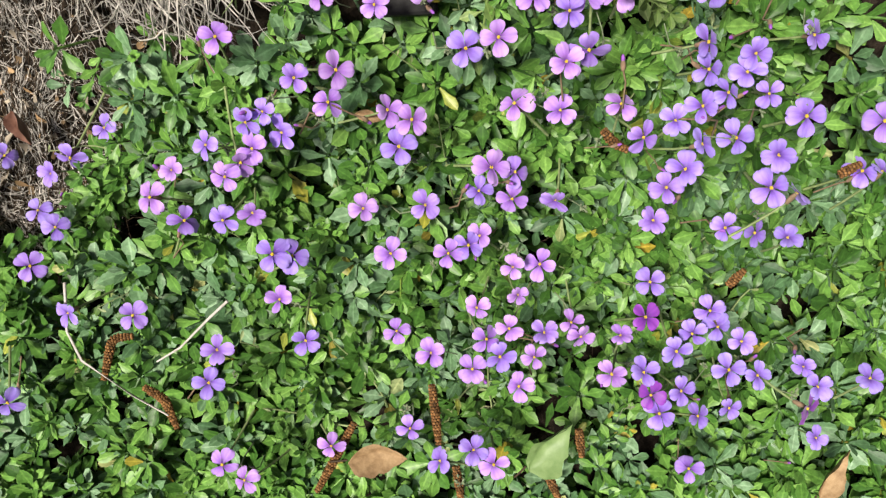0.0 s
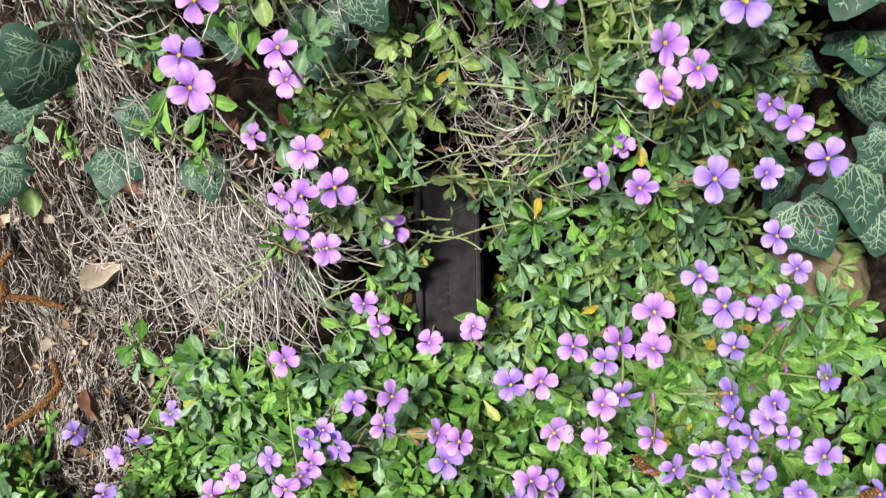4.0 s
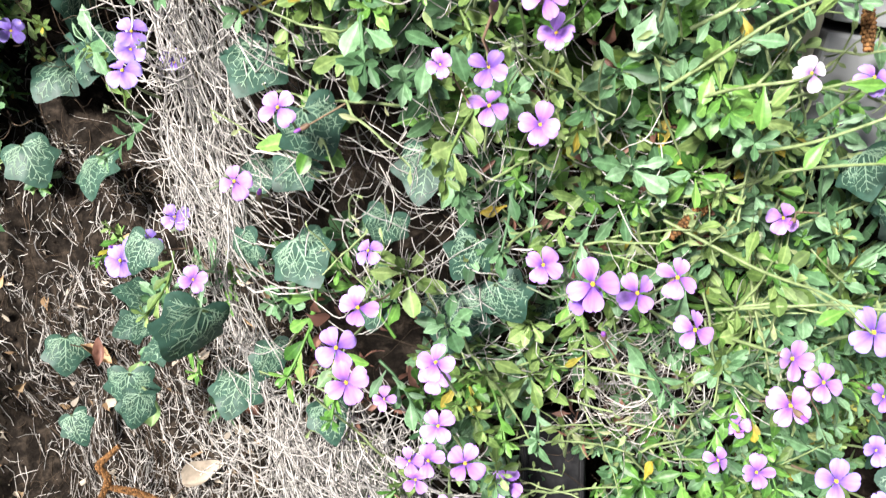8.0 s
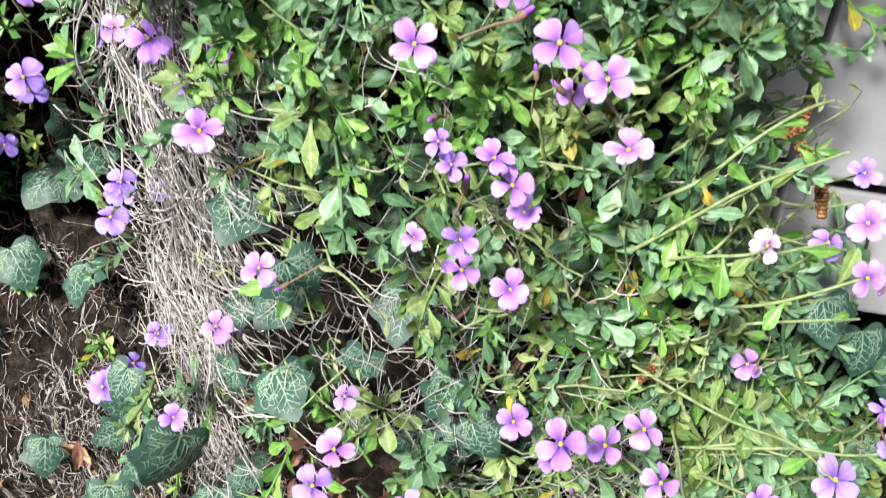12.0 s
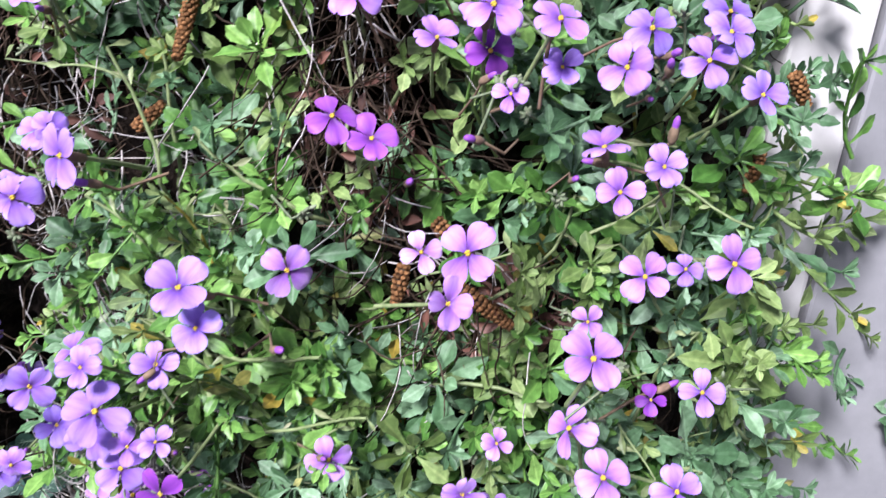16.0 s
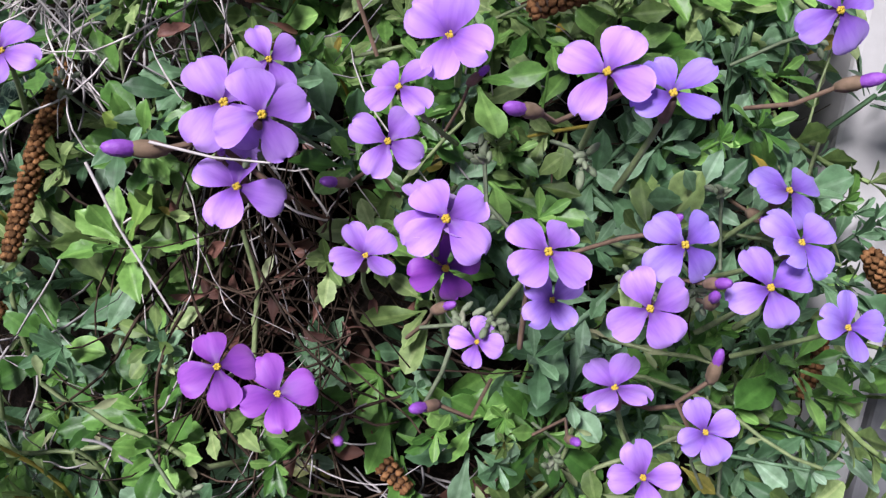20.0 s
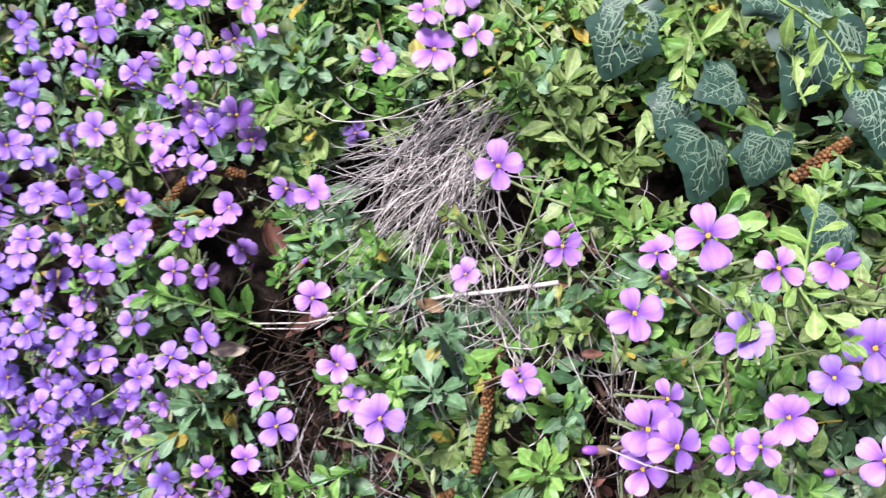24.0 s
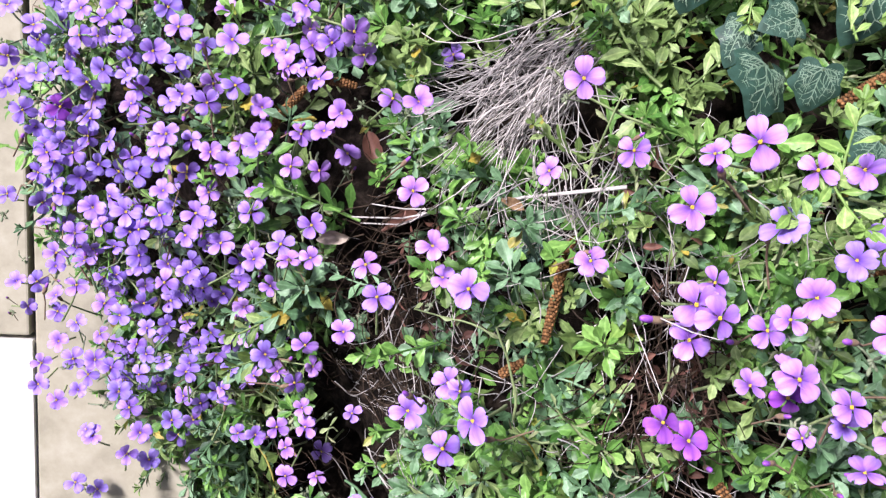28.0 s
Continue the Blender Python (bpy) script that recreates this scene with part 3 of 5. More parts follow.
def cluster_mesh(seed):
    """A hairy knot of unopened grey-green buds."""
    r = random.Random(seed)
    h = Heap()
    for _ in range(9):
        c = (r.gauss(0, 0.0019), r.gauss(0, 0.0019), r.gauss(0, 0.0016))
        vs, fs = blob((0, 0, 0), r.uniform(0.0006, 0.0011), r.uniform(1.7, 2.6), 6, 5)
        tip = (Vector((c[0], c[1], 0.002)) + Vector((r.gauss(0, 0.0008), r.gauss(0, 0.0008), 0))).to_track_quat("Z", "Y")
        h.add([tip @ Vector(q) + Vector(c) for q in vs], fs)
        for _ in range(6):
            d = Vector((r.gauss(0, 1), r.gauss(0, 1), r.gauss(0, 1))).normalized()
            h.add(*tube([Vector(c), Vector(c) + d * 0.0024], 0.00006, 3, 0.3))
    h.add(*tube([Vector((0, 0, 0)), Vector((r.gauss(0, 0.003), 0, -0.012)), Vector((r.gauss(0, 0.005), r.gauss(0, 0.004), -0.026))], 0.0006, 4))
    return mesh_of("bud_knot", h.v, h.f, FUZZ)


BUD_MESH = [bud_mesh(i) for i in range(3)]
BUD_TIP = mesh_of("bud_tip", *blob((0, 0, 0.0030), 0.0010, 2.3, 7, 6), BUD)
CLUSTER = [cluster_mesh(20 + i) for i in range(4)]
STEMS = [flower_stem(80 + i, 0.030 + 0.004 * i) for i in range(5)]
SHADES = [(0.44, 0.345, 0.91), (0.45, 0.33, 0.91), (0.50, 0.335, 0.90), (0.57, 0.345, 0.88), (0.64, 0.395, 0.88), (0.34, 0.07, 0.52), (0.72, 0.50, 0.88), (0.86, 0.84, 0.90), (0.44, 0.13, 0.64)]


def bloom(p, size, shade, tilt=0.3, turn=-1):
    """An open four-petalled flower at p that faces out and up."""
    x, y, z = p
    face = Vector((-0.9 * (x + 0.06) if x < -0.06 else -0.4 * (x + 0.06), -0.30 - 0.40 * z, 0.88)).normalized()
    face = (face + jitter(tilt)).normalized()
    own = CORNER if x < -0.215 and z > 0.44 else CARPET if z < 0.20 and y < 0.29 else MIDDLE if z < 0.545 else UPPER
    BLOOMS.append(p)
    s = size / 18.0
    side_way = (Vector((1, 0, 0)) - face * face.x).normalized()
    m = Matrix((side_way, face.cross(side_way), face)).transposed().to_4x4() @ Matrix.Diagonal((s, s, s, 1))
    m.translation = p
    f = part("flower", STEMS[rnd.randrange(5)], own, m=m)
    spin = rnd.uniform(0, 1.57) if turn < 0 else radians(turn)
    open_up = rnd.uniform(-0.2, 0.4)
    tint = SHADES[shade]
    k = rnd.uniform(0.9, 1.08)
    for i in range(4):
        q = part("petal", PETALS[rnd.randrange(6)], f, m=Matrix.Rotation(spin + i * math.pi / 2 + rnd.gauss(0, 0.11), 4, "Z") @ Matrix.Rotation(open_up + rnd.gauss(0, 0.17), 4, "X") @ Matrix.Rotation(rnd.gauss(0, 0.12), 4, "Y") @ Matrix.Diagonal((rnd.uniform(0.9, 1.1), rnd.uniform(0.93, 1.07), 1, 1)) @ Matrix.Translation((0, 0, 0.0002 * i)))
        q.color = (min(1, tint[0] * k), tint[1] * k, min(1, tint[2] * k), 1)
    part("flower_eye", EYE, f)
    if rnd.random() < 0.42:
        q = p + jitter(0.007) - face * rnd.uniform(0.004, 0.012)
        b = part("bud", BUD_MESH[rnd.randrange(3)], own, m=turned(q, face + jitter(0.5), rnd.uniform(0, 6.28), rnd.uniform(0.7, 1.2)))
        part("bud_tip", BUD_TIP, b, "violet tip")
    if rnd.random() < 0.5:
        q = p + jitter(0.006) - face * rnd.uniform(0.008, 0.018)
        part("bud_knot", CLUSTER[rnd.randrange(4)], own, m=turned(q, face + jitter(0.4), rnd.uniform(0, 6.28), rnd.uniform(0.5, 0.85)))


def blooms(rows):
    """Flowers of one stretch of a plant: x, y, z and breadth in millimetres."""
    for x, y, z, size in rows:
        if x < -215 and z > 440:
            shade = rnd.choice((0, 1, 1, 2, 2))
        elif z > 560:
            shade = rnd.choice((0, 1, 1, 2, 2, 3))
        else:
            shade = rnd.choice((1, 2, 3, 3, 4, 4))
            if x > 100 or x < -170:
                shade = rnd.choice((0, 0, 1, 1, 2))
        if rnd.random() < 0.022:
            shade = 5
        bloom(Vector((x, y, z)) / 1000, size, shade)


def single_blooms(rows):
    for x, y, z, size, shade, turn in rows:
        bloom(Vector((x, y, z)) / 1000, size, shade, 0.22, turn)


blooms([
    (-275, 259, 50, 17.3), (-251, 102, 58, 19.1), (-240, 214, 67, 15.8), (-237, 177, 75, 18.7), (-237, 240, 62, 16.8), (-226, 201, 72, 16.8),
    (-226, 250, 62, 20.0), (-209, 147, 81, 17.4), (-202, 264, 71, 17.1), (-176, 145, 73, 18.3), (-133, 106, 68, 18.9), (-127, 62, 57, 17.2),
    (-126, 122, 77, 18.1), (-115, 53, 54, 15.7), (-89, 146, 88, 16.6), (-76, 124, 83, 16.5), (-66, 69, 61, 15.2), (-26, 126, 85, 14.9),
    (-22, 76, 64, 14.8), (-8, 114, 81, 16.8), (-6, 58, 58, 16.9), (12, 63, 59, 16.7), (14, 105, 74, 17.3), (18, 136, 89, 15.2),
])
blooms([
    (22, 120, 81, 17.1), (23, 55, 55, 17.6), (29, 111, 76, 18.3), (35, 125, 83, 15.9), (39, 95, 69, 16.6), (48, 110, 74, 14.2),
    (54, 122, 79, 16.4), (69, 127, 80, 13.9), (74, 120, 76, 15.1), (91, 100, 65, 18.9), (97, 120, 70, 13.9), (109, 100, 62, 18.4),
    (112, 130, 69, 17.7), (113, 88, 57, 16.7), (117, 150, 70, 17.9), (117, 78, 53, 18.0), (128, 111, 64, 18.8), (130, 90, 55, 16.9),
    (132, 48, 43, 16.3), (138, 120, 66, 16.3), (139, 76, 49, 15.7), (147, 131, 74, 17.1), (152, 123, 67, 16.0), (158, 100, 56, 18.8),
])
blooms([
    (158, 80, 47, 14.4), (164, 114, 67, 15.6), (173, 96, 57, 15.8), (197, 99, 64, 14.1), (198, 77, 55, 20.1), (202, 61, 51, 13.6),
    (204, 88, 60, 16.8), (230, 90, 67, 16.4), (-159, 205, 101, 19.7), (-139, 210, 125, 14.2), (-138, 188, 106, 18.8), (-116, 216, 141, 16.1),
    (-115, 186, 111, 17.0), (-108, 201, 134, 16.2), (-100, 208, 136, 18.2), (-97, 186, 120, 15.5), (-95, 226, 145, 17.1), (-93, 214, 138, 17.7),
    (-89, 166, 108, 20.0), (-86, 230, 147, 13.6), (-80, 166, 103, 19.5), (-78, 223, 137, 18.6), (-41, 191, 103, 16.5), (-27, 166, 99, 17.7),
])
blooms([
    (-23, 226, 149, 16.5), (-19, 215, 128, 19.7), (-11, 222, 145, 17.5), (-7, 190, 106, 16.9), (4, 166, 93, 16.9), (15, 170, 93, 16.9),
    (22, 176, 90, 16.9), (22, 196, 107, 15.9), (29, 205, 118, 20.3), (38, 154, 102, 14.3), (40, 141, 93, 11.8), (40, 192, 104, 17.0),
    (42, 204, 112, 17.0), (53, 156, 97, 17.8), (63, 189, 108, 16.9), (115, 176, 101, 17.0), (119, 187, 121, 17.7), (125, 190, 137, 18.7),
    (152, 169, 104, 16.5), (166, 165, 105, 16.6), (167, 179, 134, 20.1), (180, 176, 132, 18.0), (183, 161, 105, 15.7), (224, 207, 145, 20.7),
])
blooms([
    (224, 193, 114, 18.4), (236, 193, 111, 16.3), (-119, 318, 160, 15.4), (-108, 267, 159, 17.6), (-68, 242, 158, 16.0), (-60, 289, 186, 15.6),
    (-54, 284, 165, 15.3), (-52, 230, 153, 16.4), (-47, 244, 160, 18.9), (-1, 275, 177, 15.0), (18, 245, 172, 18.2), (41, 222, 156, 18.5),
    (63, 217, 156, 17.0), (64, 230, 180, 17.1), (66, 250, 191, 15.5), (75, 235, 182, 19.3), (88, 251, 202, 17.5), (92, 217, 159, 16.8),
    (102, 202, 153, 16.8), (117, 207, 159, 16.0), (126, 207, 173, 16.0), (128, 232, 187, 16.6), (129, 222, 180, 15.9), (129, 196, 154, 16.5),
])
blooms([
    (138, 212, 175, 14.8), (144, 196, 160, 17.7), (148, 221, 177, 17.3), (151, 228, 182, 15.5), (159, 213, 170, 13.8), (165, 188, 155, 17.2),
    (179, 205, 160, 18.9), (187, 245, 166, 16.1), (-482, 568, 306, 16.5), (-475, 573, 310, 16.6), (-465, 578, 317, 18.4), (-444, 602, 299, 18.0),
    (-433, 603, 274, 15.8), (-353, 561, 325, 17.8), (-241, 396, 313, 16.5), (-504, 544, 352, 17.5), (-495, 550, 333, 16.1), (-408, 576, 372, 16.3),
    (-314, 607, 353, 18.5), (-439, 547, 411, 16.5), (-431, 555, 392, 17.4), (-425, 555, 432, 16.8), (-408, 570, 410, 19.1), (-302, 583, 428, 15.9),
])
blooms([
    (-458, 544, 444, 13.1), (-453, 542, 440, 16.4), (-532, 616, 483, 13.3), (-515, 586, 455, 15.3), (-508, 569, 453, 15.8), (-493, 604, 499, 14.7),
    (-493, 592, 479, 17.0), (-480, 554, 462, 16.4), (-468, 574, 487, 16.5), (-466, 590, 508, 14.3), (-459, 557, 475, 13.2), (-451, 564, 486, 15.8),
    (-446, 571, 495, 15.6), (-432, 567, 494, 16.1), (-423, 555, 485, 15.7), (-414, 548, 478, 16.8), (-405, 561, 501, 14.8), (-389, 552, 463, 16.0),
    (-376, 559, 486, 14.0), (-525, 614, 515, 15.3), (-505, 612, 521, 15.8), (-489, 607, 514, 16.3), (-479, 610, 543, 14.2), (-474, 611, 556, 17.2),
])
blooms([
    (-462, 602, 535, 17.7), (-449, 606, 557, 18.3), (-439, 579, 515, 13.4), (-431, 587, 539, 15.4), (-419, 596, 560, 12.7), (-415, 579, 540, 15.7),
    (-394, 581, 554, 15.8), (-393, 563, 524, 13.6), (-391, 571, 541, 13.0), (-373, 581, 560, 15.4), (-363, 556, 520, 15.9), (-497, 620, 599, 13.6),
    (-471, 613, 583, 12.1), (-462, 610, 606, 15.8), (-461, 617, 624, 14.3), (-453, 617, 618, 15.5), (-446, 613, 612, 16.1), (-441, 602, 589, 15.9),
    (-432, 618, 624, 17.1), (-416, 600, 617, 16.9), (-408, 591, 611, 12.9), (-405, 605, 623, 15.0), (-390, 595, 621, 17.8), (-389, 587, 584, 14.6),
])
blooms([
    (-387, 588, 612, 16.5), (-385, 584, 596, 15.0), (-380, 588, 615, 14.6), (-370, 579, 580, 17.2), (-364, 590, 627, 16.5), (-354, 583, 588, 14.8),
    (-347, 584, 619, 16.4), (-459, 624, 684, 13.7), (-452, 627, 688, 15.8), (-452, 620, 671, 15.6), (-448, 618, 641, 16.8), (-437, 626, 636, 16.4),
    (-431, 626, 671, 14.8), (-422, 627, 650, 14.5), (-420, 626, 668, 15.0), (-412, 624, 666, 14.9), (-410, 630, 687, 17.1), (-401, 619, 654, 17.2),
    (-378, 621, 682, 16.9), (-376, 600, 649, 15.7), (-362, 602, 659, 14.8), (-360, 607, 665, 16.4), (-359, 595, 642, 14.7), (-356, 611, 671, 15.5),
])
blooms([
    (-457, 650, 721, 15.0), (-457, 633, 699, 13.9), (-442, 646, 712, 15.2), (-441, 631, 690, 14.7), (-439, 641, 706, 13.2), (-422, 633, 691, 14.3),
    (-416, 647, 707, 14.8), (-416, 658, 718, 14.0), (-405, 658, 712, 13.6), (-399, 635, 694, 16.4), (-396, 663, 719, 17.6), (-393, 651, 705, 14.8),
    (-381, 630, 694, 14.6), (-363, 634, 709, 15.8), (-354, 647, 729, 14.9), (-346, 626, 708, 14.1), (-340, 614, 697, 13.7),
])


# flowers of the middle and upper plants: place and breadth in millimetres, shade, and the turn of their petals (-1: any)
single_blooms([
    (-126, 328, 134, 15.2, 2, -1), (-25, 268, 178, 15.0, 3, -1), (-89, 310, 235, 15.3, 3, -1), (-41, 311, 229, 17.9, 3, -1),
    (-1, 269, 197, 13.5, 4, -1), (33, 242, 185, 17.3, 4, -1), (50, 257, 194, 16.4, 3, -1), (74, 259, 192, 19.4, 3, -1),
    (86, 247, 214, 17.4, 4, -1), (111, 280, 226, 17.1, 0, -1), (116, 258, 239, 18.8, 1, -1), (132, 254, 194, 16.2, 0, -1),
    (137, 262, 224, 13.9, 2, -1), (150, 265, 225, 16.7, 0, -1), (159, 308, 212, 17.5, 0, -1), (162, 285, 220, 14.4, 0, -1),
])
single_blooms([
    (-233, 444, 286, 16.8, 1, -1), (-103, 337, 277, 12.6, 4, -1), (-89, 308, 269, 13.7, 3, -1), (-80, 309, 267, 16.5, 3, -1),
    (-74, 317, 292, 17.1, 4, -1), (-70, 290, 250, 16.7, 4, -1), (-61, 302, 285, 18.9, 3, -1), (58, 309, 276, 13.3, 3, -1),
    (72, 329, 270, 12.4, 3, -1), (78, 307, 267, 16.2, 3, -1), (83, 256, 240, 18.8, 4, -1), (104, 295, 292, 20.0, 0, 80),
    (139, 340, 283, 14.1, 2, -1), (142, 321, 296, 16.6, 2, -1), (149, 329, 241, 16.0, 0, -1), (153, 302, 294, 17.5, 1, -1),
])
single_blooms([
    (-235, 388, 325, 16.9, 1, -1), (-228, 407, 316, 13.7, 0, -1), (-223, 389, 333, 15.8, 1, -1), (-117, 333, 340, 19.3, 2, -1),
    (-111, 317, 339, 18.9, 4, -1), (-73, 321, 337, 14.3, 4, -1), (75, 312, 334, 18.1, 4, 50), (79, 333, 336, 18.5, 4, 70),
    (93, 325, 329, 16.2, 3, -1), (107, 336, 354, 20.0, 0, 30), (138, 350, 352, 18.1, 0, -1), (-213, 479, 372, 15.1, 0, -1),
    (-207, 437, 419, 14.9, 0, -1), (-179, 354, 362, 12.7, 3, -1), (-155, 378, 400, 15.0, 4, -1), (-105, 341, 362, 18.0, 4, -1),
])
single_blooms([
    (-99, 354, 385, 12.1, 2, -1), (-71, 316, 361, 15.9, 3, -1), (-30, 334, 406, 14.0, 3, -1), (-15, 323, 398, 15.0, 2, -1),
    (-13, 324, 409, 18.4, 3, -1), (7, 335, 385, 16.9, 3, -1), (23, 342, 385, 17.1, 4, -1), (28, 322, 380, 15.7, 3, -1),
    (74, 380, 373, 14.3, 4, -1), (127, 359, 373, 13.4, 0, -1), (-266, 495, 429, 17.6, 0, -1), (-258, 485, 445, 19.1, 1, -1),
    (-217, 492, 464, 11.5, 1, -1), (-202, 415, 427, 15.9, 0, -1), (-195, 423, 441, 13.2, 1, -1), (-169, 446, 472, 11.1, 3, -1),
])
single_blooms([
    (-152, 459, 479, 15.0, 5, -1), (-151, 418, 474, 16.2, 4, -1), (-126, 375, 446, 14.5, 4, -1), (-66, 373, 468, 10.3, 4, -1),
    (-50, 375, 465, 13.6, 2, -1), (-50, 375, 446, 14.7, 4, 80), (-32, 369, 443, 15.0, 3, 75), (-28, 377, 477, 13.1, 3, -1),
    (61, 383, 453, 12.3, 7, -1), (92, 398, 436, 14.2, 2, -1), (99, 377, 442, 14.4, 4, -1), (99, 392, 455, 17.0, 4, -1),
    (100, 411, 462, 12.5, 1, -1), (-311, 570, 533, 17.7, 1, -1), (-263, 491, 489, 18.3, 1, -1), (-213, 450, 516, 13.6, 3, -1),
])
single_blooms([
    (-185, 449, 500, 11.7, 4, -1), (-172, 447, 496, 17.4, 3, -1), (-148, 412, 481, 17.9, 4, 20), (-64, 401, 529, 16.7, 4, 35),
    (-57, 385, 503, 10.0, 2, -1), (-53, 383, 494, 11.6, 2, -1), (-39, 379, 501, 14.1, 3, -1), (-34, 419, 536, 13.7, 3, -1),
    (-33, 374, 494, 14.2, 4, -1), (-20, 395, 534, 17.6, 3, 30), (-12, 410, 502, 11.5, 4, -1), (-4, 394, 521, 16.5, 3, 45),
    (5, 386, 498, 16.1, 4, 80), (-322, 583, 584, 14.6, 2, -1), (-234, 517, 566, 10.8, 2, -1), (-208, 452, 586, 18.6, 1, -1),
])
single_blooms([
    (-195, 430, 591, 17.3, 1, -1), (-189, 452, 565, 17.4, 2, -1), (-168, 452, 584, 15.4, 2, -1), (-163, 433, 564, 15.6, 2, -1),
    (-157, 432, 580, 20.5, 2, 70), (-156, 428, 552, 17.0, 2, -1), (-140, 418, 554, 17.4, 5, -1), (-138, 424, 575, 10.8, 2, -1),
    (-86, 423, 565, 14.8, 4, 10), (-44, 412, 563, 14.0, 3, 60), (-33, 425, 570, 10.0, 4, -1), (-11, 425, 578, 16.8, 3, 60),
    (-3, 409, 577, 16.9, 4, 5), (17, 437, 575, 10.1, 5, -1), (22, 411, 564, 16.2, 2, 15), (28, 429, 591, 13.6, 2, 80),
])
single_blooms([
    (-337, 586, 636, 16.7, 2, -1), (-326, 584, 616, 17.1, 2, -1), (-303, 576, 615, 15.2, 2, -1), (-290, 587, 618, 16.9, 1, -1),
    (-242, 544, 602, 14.4, 3, -1), (-214, 529, 652, 15.7, 2, -1), (-194, 496, 611, 17.1, 2, -1), (-168, 460, 644, 15.6, 2, -1),
    (-157, 473, 648, 20.5, 2, 40), (-134, 435, 600, 14.0, 2, -1), (-123, 442, 626, 18.5, 2, 55), (-120, 438, 613, 16.3, 1, -1),
    (-93, 445, 630, 15.3, 4, 60), (-81, 481, 655, 15.4, 8, 20), (-70, 478, 649, 15.7, 8, 17), (-56, 456, 625, 12.6, 6, -1),
])
single_blooms([
    (-49, 433, 629, 14.7, 4, 85), (-43, 446, 635, 18.1, 3, 50), (-8, 427, 611, 18.9, 3, 35), (-7, 443, 608, 10.1, 4, -1),
    (-2, 478, 645, 15.6, 3, 50), (-1, 458, 646, 13.0, 3, -1), (12, 457, 612, 15.9, 3, 50), (12, 465, 649, 12.7, 2, 20),
    (20, 449, 624, 10.1, 2, -1), (35, 452, 623, 16.4, 3, 15), (-322, 606, 699, 14.7, 2, -1), (-318, 601, 662, 15.5, 2, -1),
    (-312, 621, 700, 15.9, 1, -1), (-297, 601, 678, 17.3, 1, -1), (-276, 615, 719, 12.3, 3, -1), (-263, 620, 709, 15.4, 2, -1),
])
single_blooms([
    (-261, 610, 684, 14.3, 3, -1), (-255, 621, 661, 15.0, 3, -1), (-251, 614, 694, 15.5, 3, -1), (-224, 616, 704, 15.1, 3, -1),
    (-221, 539, 663, 15.3, 4, -1), (-204, 595, 719, 15.3, 3, -1), (-203, 568, 687, 15.4, 4, -1), (-200, 654, 708, 13.0, 2, -1),
    (-188, 541, 679, 14.7, 4, -1), (-183, 537, 663, 12.5, 3, -1), (-170, 523, 675, 14.1, 4, -1), (-167, 518, 679, 17.6, 2, -1),
    (-117, 522, 701, 13.6, 3, -1), (-75, 509, 697, 18.9, 3, 45), (-75, 504, 681, 17.3, 3, 70), (-68, 521, 698, 13.5, 3, 35),
])
single_blooms([
    (-67, 501, 700, 17.0, 3, 25), (-51, 491, 674, 13.2, 3, 33), (-46, 510, 686, 14.7, 3, 59), (-43, 499, 706, 12.6, 3, 37),
    (-37, 493, 683, 18.1, 4, -1), (-36, 488, 686, 17.0, 3, 30), (-36, 491, 670, 15.2, 5, 15), (-34, 508, 710, 16.9, 3, 60),
    (-31, 476, 666, 10.0, 3, -1), (-20, 477, 688, 15.8, 3, 45), (-17, 481, 671, 12.4, 2, 40), (-10, 494, 711, 15.7, 3, 48),
    (-1, 475, 675, 14.6, 3, 33), (1, 493, 707, 15.5, 1, 25), (6, 484, 681, 15.1, 1, 45), (22, 479, 674, 14.8, 2, 22),
])
single_blooms([
    (28, 485, 679, 14.3, 1, 45), (34, 504, 674, 15.1, 1, 35), (35, 512, 710, 15.0, 2, -1), (38, 476, 665, 13.7, 1, -1),
    (-344, 636, 724, 15.9, 2, -1), (-315, 662, 755, 17.1, 2, -1), (-311, 629, 723, 17.0, 2, -1), (-291, 641, 745, 13.8, 2, -1),
    (-277, 676, 765, 15.6, 2, -1), (-274, 645, 736, 13.5, 2, -1), (-256, 627, 727, 13.7, 2, -1), (-250, 692, 734, 18.2, 3, -1),
    (-247, 673, 762, 15.4, 4, -1), (-245, 631, 732, 16.3, 3, -1), (-176, 616, 769, 13.2, 4, -1), (-154, 611, 776, 17.1, 4, -1),
])
single_blooms([
    (-138, 552, 721, 12.4, 4, -1), (-128, 572, 754, 17.1, 3, -1), (-105, 558, 731, 14.3, 3, -1), (-81, 535, 724, 17.8, 3, 25),
    (-77, 536, 750, 12.8, 3, -1), (-61, 544, 751, 20.0, 3, 15), (-50, 520, 732, 17.4, 1, 10), (-42, 532, 750, 14.3, 4, -1),
    (-28, 504, 735, 14.6, 1, -1), (-26, 535, 750, 14.3, 3, -1), (-13, 518, 733, 19.3, 2, -1), (-7, 523, 747, 18.0, 1, -1),
    (-158, 617, 788, 13.5, 4, -1), (-146, 621, 794, 17.1, 6, -1), (-140, 615, 780, 14.7, 6, -1),
])
single_blooms([
    (-160, 440, 592, 13.5, 2, -1), (-150, 428, 566, 12.6, 3, -1), (-178, 440, 560, 14.2, 1, -1), (-173, 495, 640, 15.2, 2, -1),
    (-206, 452, 560, 15.0, 1, -1), (-178, 448, 540, 14.6, 1, -1), (-166, 488, 646, 12.0, 2, -1),
])


